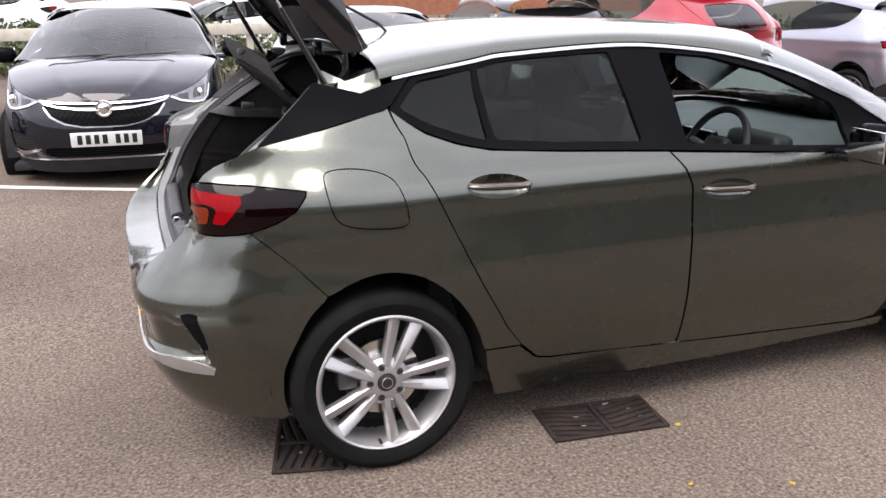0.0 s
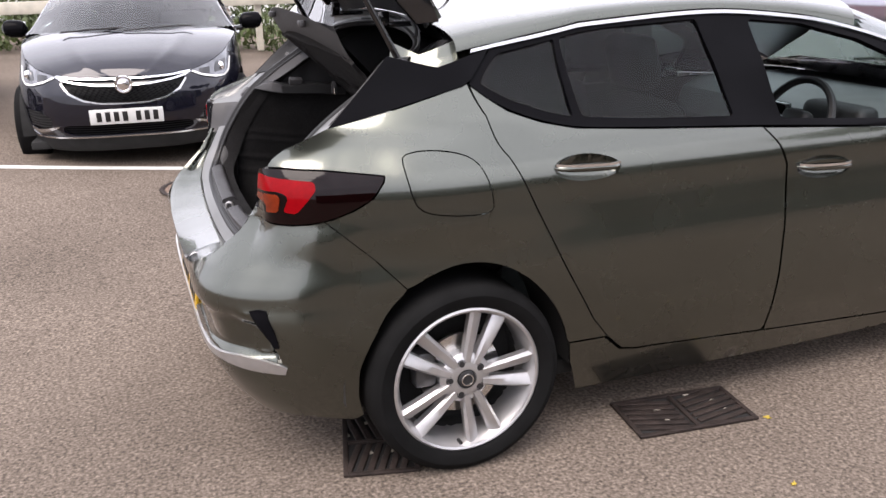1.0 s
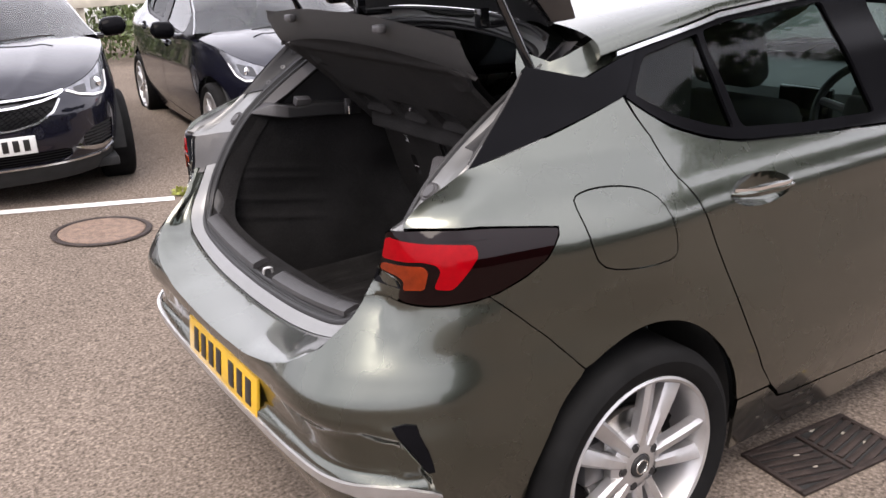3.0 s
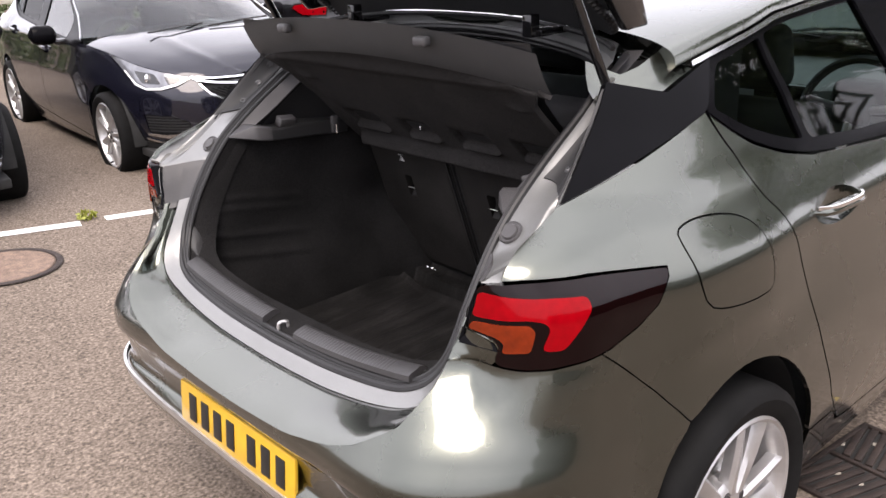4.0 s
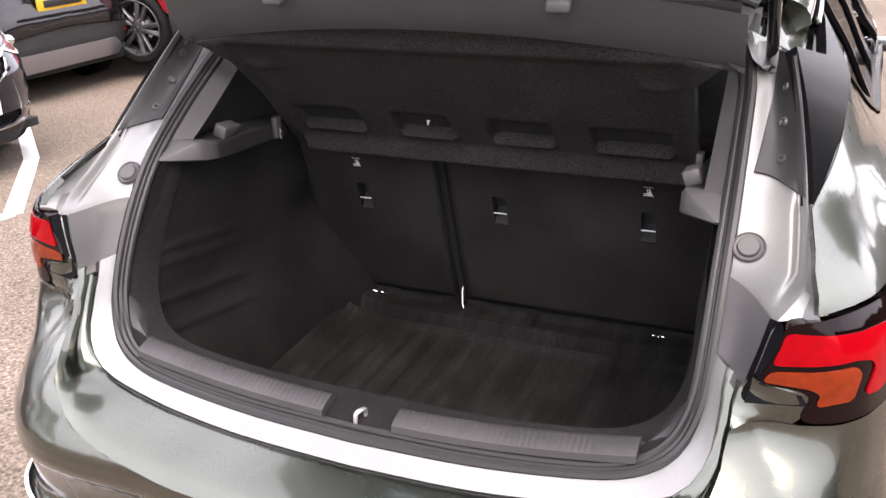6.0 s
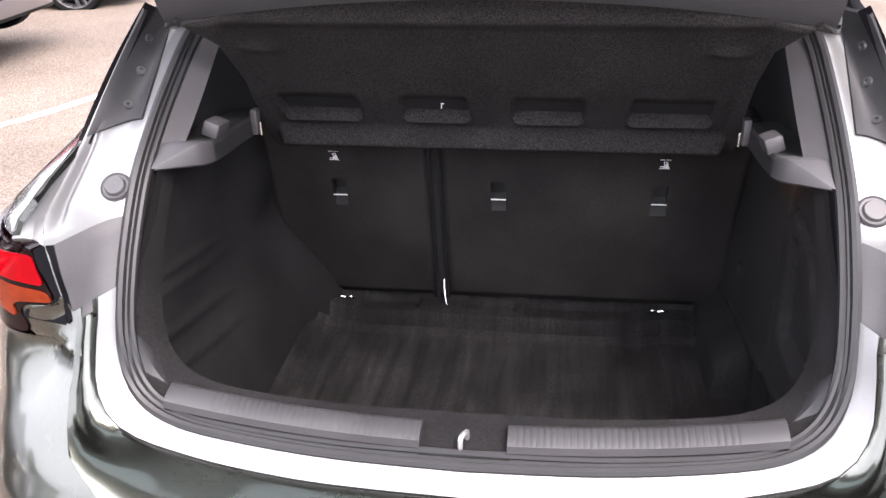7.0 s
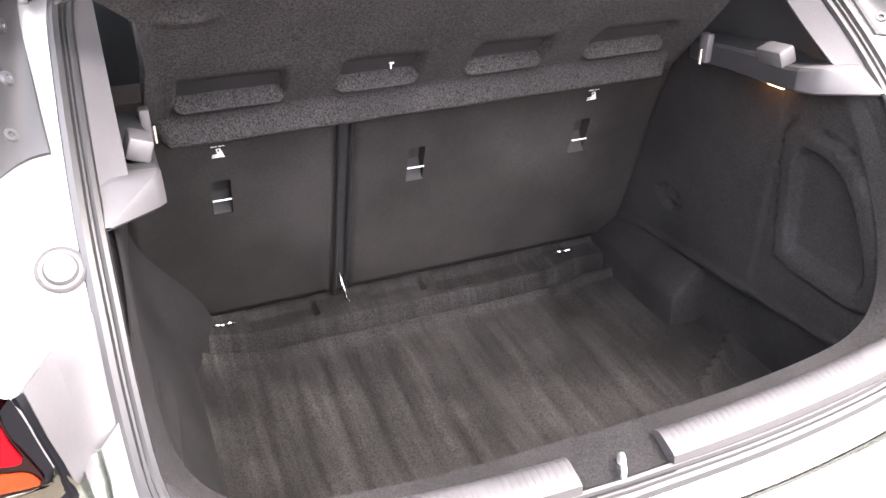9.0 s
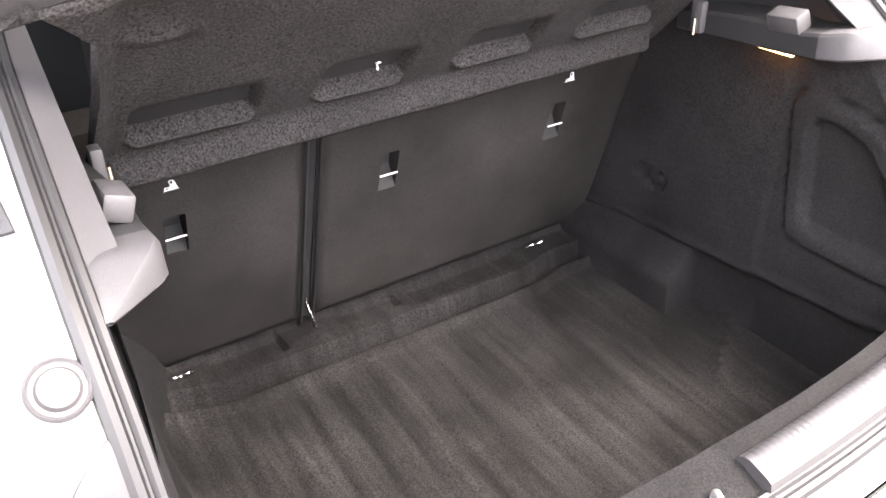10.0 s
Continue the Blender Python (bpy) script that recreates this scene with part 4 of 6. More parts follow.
def boot(car):
    loop = opening_loop()
    # seal and lip
    seal = part("boot_seal", tube(loop, .0085, 8, True), M_SEAL, car, "black double-lipped rubber boot seal")
    part("inner_lip", tube(opening_loop(grow=-.016, shift=.012), .0065, 8, True), M_SEAL, seal)
    part("groove", tube(opening_loop(grow=-.006, shift=.008), .007, 8, True), M_SEAL, seal)
    part("opening_lip", grid([opening_loop(grow=-.016, shift=.014), opening_loop(grow=-.03, shift=.05), opening_loop(grow=-.034, shift=.09)], True), M_CARPET, car)
    # sill below the opening and top of the bumper
    half = [(float(gate(z)), y, z) for y, z in open_curve(OPENING, 4) if z < .925 and y >= 0][::-1]
    A = resampled(half, 26)
    rs, rz = np.array(RIM_TOP)[:, 0], np.array(RIM_TOP)[:, 1]
    kk = np.linspace(0, 1, 60)
    q = np.interp(kk, np.linspace(0, 1, len(rs)), rs), np.interp(kk, np.linspace(0, 1, len(rs)), rz)
    bx, bw, bz = skin(*q)
    corner_edge = [(-.555, .600, .905), (-.564, .594, .885)]
    B = resampled(corner_edge + [tuple(p) for p in np.stack([bx, bw, bz], 1)], 26)
    both = lambda X: [tuple(p * np.array([1, -1, 1])) for p in X] + [tuple(p) for p in X[::-1]][1:]
    k = np.linspace(0, 1, 26)[:, None]
    mid = step_up(k, 0, .30)
    along = np.gradient(A + B, axis=0)
    nrm = np.cross(along, B - A)
    nrm /= np.linalg.norm(nrm, axis=1, keepdims=True)
    nrm *= np.where(nrm[:, 2:] - nrm[:, :1] < 0, -1, 1)
    out = (B - A) / np.linalg.norm(B - A, axis=1, keepdims=True)
    band = .50 - .27 * step_up(k, .12, .42)
    fall = mid * .015
    lay = lambda q, lift: A + (B - A) * q + nrm * lift
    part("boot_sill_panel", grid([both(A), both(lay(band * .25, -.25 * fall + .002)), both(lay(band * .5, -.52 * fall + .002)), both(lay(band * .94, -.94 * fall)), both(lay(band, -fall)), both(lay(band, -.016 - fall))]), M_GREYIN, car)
    C = lay(band, -fall * .88) + out * .0025
    drop = 1 - step_up(k, .22, .34)
    up = lambda q, lift: C + (B - C) * q + nrm * (lift * (1 - drop) - .013 * drop * math.sin(math.pi * min(1, q / .7)) ** .7)
    part("bumper_top", grid([both(up(0, -.014)), both(up(0, -.003)), both(up(.03, .0)), both(up(.10, .0010)), both(up(.22, .0024)), both(up(.38, .0045)), both(up(.55, .0062)), both(up(.72, .0066)), both(up(.86, .0048)), both(up(.95, .0022)), both(B)]), M_GREY, car)
    # jambs with their fittings
    for sg in (-1, 1):
        f = jamb(sg)
        P = lambda polys, **k: panel(polys, f, flip=(sg > 0), **k)
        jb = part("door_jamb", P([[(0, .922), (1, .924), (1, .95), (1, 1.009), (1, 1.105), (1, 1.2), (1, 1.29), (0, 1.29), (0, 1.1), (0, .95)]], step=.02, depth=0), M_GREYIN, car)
        part("lamp_end", P([[(.90, .895), (.985, .890), (.985, 1.004), (.92, 1.002), (.93, .96)]], step=.04, offset=.004, depth=.006), M_SATIN, car)
        zz = np.linspace(1.004, 1.15, 14)
        qs = np.interp(zz, [1.004, 1.02, 1.06, 1.105, 1.152], [-.560, -.559, -.534, -.471, -.275])
        lx, lw, lz = skin(qs, zz)
        outer = [(float(a) + .001, sg * float(b - .002), float(c)) for a, b, c in zip(lx, lw, lz)]
        inner = [tuple(float(v) for v in f(.99, z)) for z in zz]
        dip = [((a[0] + b[0]) / 2 + .014, (a[1] + b[1]) / 2, (a[2] + b[2]) / 2) for a, b in zip(outer, inner)]
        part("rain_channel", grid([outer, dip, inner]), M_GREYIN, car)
        part("lamp_base_plate", P([rounded([(.04, .895), (.89, .888), (.92, .96), (.91, 1.002), (.05, 1.012)], .008)], step=.04, offset=.003, depth=.006), M_GREYPLASTIC, car)
        zz = np.linspace(.888, 1.006, 9)
        edge_s = np.interp(zz, [.885, .905, .918, .95, 1.006], [-.592, -.602, -.650, -.634, -.606])
        lx, lw, lz = skin(edge_s, zz)
        side_in = [[float(v) for v in f(1.0, z)] for z in zz]
        part("lamp_side", grid([[(float(a) - .002, sg * float(b + .002), float(c)) for a, b, c in zip(lx, lw, lz)], [tuple(q) for q in side_in]]), M_SATIN, car)
        rim = [tuple(float(v) for v in skin(q, z)) for q, z in ((-.690, .857), (-.645, .856), (-.603, .858), (-.597, .880), (-.590, .899), (-.599, .911), (-.625, .915), (-.652, .919))]
        rim = resampled([(x, sg * (w + .001), z) for x, w, z in rim], 16)
        hem = resampled([(x, sg * y, z) for x, y, z in [tuple(B[2])] + corner_edge[::-1]] + [tuple(float(v) for v in f(.99, .930))], 16)
        part("lamp_corner", grid([rim + (hem - rim) * k + np.array([-.006 * math.sin(math.pi * k), 0, 0]) for k in np.linspace(0, 1, 6)]), M_GREY, car)
        cover = part("pillar_cover", P([[(.16, 1.130), (.97, 1.113), (.985, 1.16), (.99, 1.235), (.98, 1.287), (.66, 1.285), (.46, 1.24), (.30, 1.19)]], step=.04, offset=.004, depth=.006), M_PLASTIC, car)
        for t, z in ((.60, 1.143), (.64, 1.190), (.74, 1.238)):
            c, e, g = (Vector([float(v) for v in f(t + a, z + b)]) for a, b in ((0, 0), (.02, 0), (0, .004)))
            n = (e - c).cross(g - c).normalized() * (1 if sg > 0 else -1)
            if n.x > 0:
                n = -n
            m = Matrix.Translation(c + n * .004) @ n.to_track_quat("Z", "Y").to_matrix().to_4x4()
            part("screw", moved(lathe([(0, .001), (.003, .0015), (.004, .004), (.0075, .004), (.009, 0)], 16, "z"), m), M_ALLOYDARK, cover)
        c = Vector([float(v) for v in f(.22, 1.048)])
        e, g = Vector([float(v) for v in f(.29, 1.048)]), Vector([float(v) for v in f(.22, 1.058)])
        n = (e - c).cross(g - c).normalized()
        if n.x > 0:
            n = -n
        m = Matrix.Translation(c + n * .002) @ n.to_track_quat("Z", "Y").to_matrix().to_4x4()
        part("bump_stop", moved(lathe([(0, .006), (.015, .006), (.017, .003), (.0175, .001), (.021, .0015), (.0235, .004), (.0255, 0)], 28, "z"), m), M_GREYPLASTIC, car)
        # gas strut and its foot
        foot, head = Vector((-.083, sg * .572, 1.268)), Vector((-.335, sg * .56, 1.755))
        mid = foot.lerp(head, .55)
        strut = part("gas_strut", tube([foot, mid], .0105, 12), M_PIANO, car)
        part("strut_rod", tube([mid, head], .0045, 8), M_STEEL, strut)
        part("strut_foot", box((-.016, -.010, -.030), (.016, .010, .018), .005, m=pose(foot.x, foot.y + sg * .008, foot.z, 0, 25, 0)), M_ALLOYDARK, car)
    # header between the opening and the roof
    top = [(float(gate(z)), y, z) for y, z in open_curve(OPENING, 4) if z >= 1.285][::-1]
    T = resampled([(x, -y, z) for x, y, z in top[::-1]] + [(x, y, z) for x, y, z in top][1:], 33)
    U = []
    for i in range(33):
        y = T[i, 1]
        k = abs(y) / .57
        U.append((.062 - .09 * k ** 2.4, y * 1.045, 1.388 - .045 * k ** 3))
    U = np.array(U)
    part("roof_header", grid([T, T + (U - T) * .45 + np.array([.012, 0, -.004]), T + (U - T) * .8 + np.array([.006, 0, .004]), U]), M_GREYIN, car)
    part("header_seal", tube([tuple(p) for p in T + (U - T) * .72 + np.array([-.004, 0, .008])], .006, 6), M_SEAL, car)
    for y in (.30, -.34):
        h = part("tailgate_hinge", box((-.05, y - .022, 1.362), (.045, y + .022, 1.378), .004, m=None), M_BLACKPAINT, car)
        part("hinge_arm", box((-.075, y - .014, 1.362), (-.045, y + .014, 1.412), .004), M_BLACKPAINT, h)
    for sg in (-1, 1):
        pts = [(.03, sg * .50, 1.372), (.01, sg * .51, 1.395), (-.03, sg * .505, 1.425), (-.08, sg * .49, 1.47)]
        pth = resampled(open_curve(pts, 6), 26)
        rows = []
        for i, p in enumerate(pth):
            r = .011 if i % 2 else .0085
            rows.append([(p[0] + r * math.cos(a) * .8, p[1] + r * math.sin(a), p[2] + r * math.cos(a) * .6) for a in np.linspace(0, 2 * math.pi, 11)[:-1]])
        part("cable_gaiter", grid(rows, True), M_SEAL, car)
    for sg in (-1, 1):
        rows = []
        for x in np.linspace(-.125, .16, 9):
            z, y = float(rail(max(x, -.05))) + (.0 if x > -.05 else (x + .05) * -.5), .648 - .06 * step_up(-x, 0, .13)
            rows.append([(x, sg * (y - .014), z - .010), (x + .004, sg * (y - .026), z - .020), (x + .012, sg * (y - .045), z - .006), (x + .02, sg * (y - .058), z + .02), (x + .035, sg * (y - .072), z + .05)])
        part("roof_gutter", grid(rows), M_GREY, car)
    tailgate(car)
    lining(car)
    rear_seats(car)
    # number plate
    plate(car, pose(-.741, 0, .497, -7, 0, -90), M_YELLOW)
    # underside
    part("underbody", box((-.46, -.70, .19), (2.25, .70, .25), .02), M_DARK, car)
    part("rear_panel", box((-.585, -.58, .24), (-.555, .58, .66), .01), M_DARK, car)
    part("headliner", grid([[(x, y, float(crown(x)) - .035 - .06 * abs(y / .58) ** 3) for y in np.linspace(-.58, .58, 15)] for x in np.linspace(.09, 1.75, 12)]), M_PLASTIC, car)


def tailgate(car):
    """The raised tailgate: a curved shell with a lining, glass and fins beside the spoiler."""
    a = radians(38)
    d, n = Vector((-math.cos(a), 0, math.sin(a))), Vector((math.sin(a), 0, math.cos(a)))
    h = Vector((.045, 0, 1.40))
    outer, inner = [], []
    for t in np.linspace(0, 1, 14):
        w = .50 + .16 * min(1, t * 2.2) - .04 * max(0, t - .7)
        bow = .10 * math.sin(math.pi * min(1, t * .95)) + .02
        outer.append([tuple(h + d * (1.02 * t - .03) + n * (bow + .05 - .05 * abs(y) ** 3) + Vector((0, w * y, 0))) for y in np.linspace(-1, 1, 21)])
        inner.append([tuple(h + d * (1.0 * t - .01) + n * (bow - .02 - .05 * abs(y) ** 3 + .012 * (abs(y) > .8)) + Vector((0, w * .985 * y, 0))) for y in np.linspace(-1, 1, 21)])
    window = lambda k: 2 <= k // 20 <= 7 and 3 <= k % 20 <= 16
    v, fc = grid(outer)
    g = part("tailgate", (v, [q for k, q in enumerate(fc) if not window(k)]), M_GREY, car, "raised tailgate with a rear window, black lining and spoiler")
    part("tailgate_window", ([tuple(Vector(p) - n * .012) for p in v], [q for k, q in enumerate(fc) if window(k)]), M_GLASS_REAR, g)
    v, fc = grid(inner)
    part("tailgate_lining", (v, [q for k, q in enumerate(fc) if not window(k)]), M_PLASTIC, g)
    part("spoiler_edge", grid([outer[0], inner[0]]), M_PIANO, g)
    part("tailgate_edge", grid([outer[-1], inner[-1]]), M_GREY, g)
    for sg, k in ((-1, 0), (1, -1)):
        part("tailgate_side", grid([[r[k] for r in outer], [r[k] for r in inner]]), M_GREY, g)
        prof = [(.046, 1.388), (.0, 1.50), (-.035, 1.60), (-.16, 1.74), (-.30, 1.79), (-.24, 1.66), (-.13, 1.50), (-.03, 1.385)]
        v = [(x, sg * .578, z) for x, z in prof] + [(x, sg * .556, z) for x, z in prof]
        k = len(prof)
        f = [tuple(range(k)), tuple(range(2 * k - 1, k - 1, -1))] + [(i, i + k, (i + 1) % k + k, (i + 1) % k) for i in range(k)]
        bm = bmesh.new()
        vs = [bm.verts.new(p) for p in v]
        for q in f:
            bm.faces.new([vs[i] for i in q])
        bmesh.ops.recalc_face_normals(bm, faces=bm.faces)
        bmesh.ops.bevel(bm, geom=bm.edges[:], offset=.006, segments=2, affect="EDGES", profile=.5)
        part("spoiler_fin", bm, M_PIANO, g)


def step_up(v, a, b):
    t = np.clip((v - a) / (b - a), 0, 1)
    return t * t * (3 - 2 * t)


def floor_z(x, y):
    """Height of the boot carpet: grooves along it, a step before the seats, coves at the sides."""
    x, y = np.asarray(x, float), np.asarray(y, float)
    g = .5 + .5 * np.sin(2 * np.pi * (y + .012 * np.sin(7 * x)) / .062)
    grooves = -.005 * (1 - g) ** 5 * step_up(x, -.50, -.40) * (1 - step_up(x, .08, .13)) * (1 - step_up(np.abs(y), .38, .43))
    z = .487 + grooves
    lip = .142 + .022 * step_up(np.abs(y), .30, .40)
    z = z + .016 * np.exp(-((x - lip + .006) / .010) ** 2) - .010 * np.exp(-((x - lip - .018) / .010) ** 2) + .034 * step_up(x, lip + .020, lip + .036)
    for y0, y1, x0 in ((.19, .34, .195), (-.045, .088, .208), (-.33, -.06, .190)):
        z = z - .013 * step_up(x, x0, x0 + .008) * step_up(y, y0, y0 + .012) * (1 - step_up(y, y1 - .012, y1)) * (1 - step_up(x, .262, .268))
    z = z + .022 * step_up(x, .245, .275)
    z = z + .05 * step_up(-x, .47, .55)
    z = z + .022 * np.exp(-((x + .16 + .72 * (y + .53)) / .016) ** 2) * step_up(-y, .35, .42)
    z = z + .006 * np.exp(-((x + .10) / .03) ** 2 - ((y + .37) / .02) ** 2)
    z = z + .075 * step_up(y, .35, .54) ** 1.6 + .010 * step_up(-y, .52, .55)
    z = z + .003 * np.sin(9 * x + 4 * y) * np.sin(7 * y - 2 * x)
    return z


def lining(car):
    """Carpet, side linings, load sill and pillar trims of the boot."""
    part("boot_floor", grid([[(x, y, float(floor_z(x, y))) for y in np.linspace(-.556, .545, 226)] for x in np.concatenate([np.linspace(-.56, .12, 40), np.linspace(.125, .285, 44)])]), M_FLOORCARPET, car, "worn black ribbed boot carpet with faint wood-like streaks")
    # right lining
    pocket = curvy([(-.208, .968), (-.30, .972), (-.375, .945), (-.430, .86), (-.452, .77), (-.44, .728), (-.33, .722), (-.245, .728), (-.228, .76), (-.214, .86)], 4)
    inner = curvy([(-.250, .930), (-.31, .932), (-.355, .905), (-.398, .84), (-.415, .785), (-.405, .763), (-.33, .760), (-.275, .762), (-.262, .785), (-.254, .86)], 4)
    pk, inn = np.array(pocket), np.array(inner)

    def dist(px, pz, poly):
        a, b = poly, np.roll(poly, -1, 0)
        ab = b - a
        t = np.clip(((px[..., None] - a[:, 0]) * ab[:, 0] + (pz[..., None] - a[:, 1]) * ab[:, 1]) / (ab ** 2).sum(1), 0, 1)
        d = np.sqrt((px[..., None] - a[:, 0] - t * ab[:, 0]) ** 2 + (pz[..., None] - a[:, 1] - t * ab[:, 1]) ** 2).min(-1)
        return np.where(inside(px, pz, poly), d, -d)

    def wall(sg):
        def f(x, z):
            x, z = np.asarray(x, float), np.asarray(z, float)
            y = .527 + .016 * step_up(-x, .38, .52) - .012 * step_up(x, .10, .26)
            if sg < 0:
                edge = .613 - .09 * (x + .045)
                y = y + .016 * step_up(edge - z, .0, .018) - .007 * np.exp(-((z - edge - .004) / .007) ** 2) - .004 * step_up(x, -.195, -.185)
            else:
                y = y - .075 * step_up(.80 - z, 0, .30) - .045 * step_up(x, .08, .27) * step_up(.85 - z, 0, .25)
                y = y - step_up(x, -.50, -.44) * (1 - step_up(x, -.24, -.10)) * sum(h * np.exp(-((z + .18 * x - c) / .011) ** 2) for c, h in ((.823, .005), (.790, .004), (.712, .007), (.652, .007)))
                y = y - .018 * step_up(z - .80, 0, .1) * step_up(x, -.1, .1)
            return x, sg * y, z
        return f

    def pocket_relief(x, z):
        d, e = dist(x, z, pk), dist(x, z, inn)
        r = -.005 * np.exp(-((d + .003) / .004) ** 2) + .010 * step_up(d, 0, .007) - .020 * step_up(e, -.010, .004)
        slot = ((x - .075) / .048) ** 2 + ((z - .706) / .022) ** 2
        r = r - .012 * (1 - step_up(slot, .75, 1.0)) + .008 * (1 - step_up(((x - .065) / .026) ** 2 + ((z - .706) / .012) ** 2, .5, 1.0))
        return r
    zs = np.linspace(.75, 1.072, 12)
    back = [(float(gate(z)) + .016, float(z)) for z in zs]
    outline = [(-.555, .50)] + back + [(-.10, 1.03), (.06, 1.03), (.10, 1.0)] + [(seat_x(z) + .03, z) for z in (.95, .8, .65, .52)] + [(.265, .48), (-.3, .48)]
    rw = part("right_lining", panel([outline], wall(-1), step=.0095, depth=0, relief=pocket_relief, flip=True), M_CARPET, car, "black carpet side lining with a moulded storage pocket")
    lw = part("left_lining", panel([outline], wall(1), step=.010, depth=0, flip=False), M_CARPET, car, "black carpet side lining with moulded folds")
    shelf = []
    for x, k in ((-.068, .0), (-.064, .45), (-.059, .86), (-.054, .96), (-.046, 1.0), (.0, 1.0), (.10, .99), (.18, .98), (.27, .97)):
        shelf.append([(x, y, .478 + (z - .478) * k) for y, z in ((-.556, .606), (-.528, .605), (-.518, .600), (-.480, .562), (-.472, .553), (-.4665, .543), (-.464, .532), (-.461, .500), (-.455, .478))])
    part("corner_shelf", grid(shelf), M_CARPET, car)
    lamp = part("boot_lamp", box((-.034, -.006, -.003), (.034, .006, .003), .002, m=pose(-.163, -.505, 1.029, 0, -4, 14)), M_BOOTLAMP, car, "small lit amber boot lamp")
    # load sill with its grip ribs
    def sill_z(y):
        return .743 + .035 * (abs(y) / .47) ** 2.2

    def sill_piece(y0, y1, n):
        rows = []
        for y in np.linspace(y0, y1, n):
            k = abs(y) / .47
            z, x = sill_z(y), -.548 + .012 * k ** 2
            rib = 0.0
            ph = (y / .0100) % 1
            if .07 < abs(y) < .40:
                rib = -.0010 if ph < .3 else 0
            sec = [(x - .046, z - .022), (x - .044, z - .010), (x - .036, z - .006 + rib), (x - .012, z + .000 + rib), (x - .004, z - .001 + rib), (x + .004, z - .006 + rib * .5), (x + .010, z - .018), (x + .012, z - .04), (x + .016, .50)]
            rows.append([(a, y, b) for a, b in sec])
        v, f = grid(rows)
        m = len(rows[0])
        return v, f + [tuple(range(m)), tuple(range(len(v) - m, len(v)))[::-1]]
    part("load_sill", sill_piece(.066, .468, 240), M_SILLPLASTIC, car, "grey ribbed plastic load sill")
    part("load_sill", sill_piece(-.468, -.066, 240), M_SILLPLASTIC, car, "grey ribbed plastic load sill")
    for sg in (-1, 1):
        rows = []
        for k in np.linspace(0, 1, 10):
            y, z = .468 + .075 * k, .776 + .10 * k ** 1.6
            x = -.512 + .03 * k
            rows.append([(x - .045, sg * y, z - .03), (x - .03, sg * y, z - .012), (x - .004, sg * y, z - .008), (x + .01, sg * y, z - .02), (x + .02, sg * (y - .004), z - .06), (x + .02, sg * (y - .01), .52)])
        part("sill_end", grid(rows), M_PLASTIC, car)
    rc = [[(-.598, y, .716), (-.594, y, .700), (-.565, y, .690), (-.540, y, .690), (-.530, y, .67), (-.528, y, .5)] for y in np.linspace(-.068, .068, 6)]
    part("latch_recess", grid(rc), M_DARK, car)
    part("boot_latch", tube(open_curve([(-.588, .004, .696), (-.587, .004, .728), (-.582, .003, .737), (-.570, -.003, .738), (-.565, -.004, .730), (-.566, -.004, .696)], 5), .0042, 8), M_ALLOY, car, "bright steel latch loop")
    # pillar trims: a band beside the seal, a foot and an arm with a socket and a peg
    for sg in (-1, 1):
        V = lambda x, y, z: (x, sg * y, z)
        rows = []
        for z in np.linspace(1.070, 1.325, 12):
            xo, xi = float(gate(z)) + .018, float(np.interp(z, [1.07, 1.094, 1.126, 1.21, 1.33], [-.308, -.288, -.226, -.093, .08]))
            rows.append([V(xo - .006, .543, z), V(xo, .534, z), V(xo + .012, .526, z), V(xi - .008, .502, z), V(xi, .503, z + .001), V(xi + .012, .540, z + .004)])
        trim = part("pillar_trim", grid(rows), M_GREYPLASTIC, car, "light grey plastic pillar trim with a shelf peg")
        top = [(-.318, 1.094), (-.300, 1.094), (-.262, 1.084), (-.226, 1.077), (-.176, 1.080), (-.115, 1.074), (-.045, 1.064), (.01, 1.058)]
        low = [(-.318, 1.058), (-.300, 1.054), (-.262, 1.047), (-.226, 1.043), (-.176, 1.039), (-.115, 1.035), (-.045, 1.026), (.01, 1.022)]
        face = [.478, .468, .466, .466, .466, .468, .472, .476]
        rows = [[V(x, .535, z0 + .004), V(x, y + .004, z0 + .001), V(x, y, z0 - .004), V(x - .002, y - .001, z1 + .004), V(x, y + .004, z1), V(x, .52, z1 + .006)] for (x, z0), (_, z1), y in zip(top, low, face)]
        rows = [[V(-.366, .540, 1.070), V(-.365, .533, 1.070), V(-.364, .530, 1.069), V(-.364, .529, 1.068), V(-.364, .530, 1.066), V(-.364, .535, 1.066)]] + rows
        part("trim_foot", grid(rows[:4]), M_GREYPLASTIC, trim)
        part("trim_arm", grid(rows[3:]), M_PLASTIC, trim)
        part("trim_socket", box((-.030, -.010, -.014), (.024, .020, .014), .004, m=pose(-.200, sg * .479, 1.090, 20 * sg, 6, 0)), M_GREYPLASTIC, trim)
        part("upper_lining", grid([[(x, sg * .545, z) for x in np.linspace(float(gate(z)) + .05, .5, 5)] for z in (1.0, 1.1, 1.2, 1.31)]), M_PLASTIC, car)
        peg = part("shelf_peg", box((-.056, sg * .466 - .007, 1.032), (-.034, sg * .466 + .007, 1.082), .003), M_GREYPLASTIC, trim)
        part("peg_pin", tube([(-.046, sg * .456, 1.030), (-.046, sg * .456, 1.056)], .0035, 8), M_STEEL, peg)


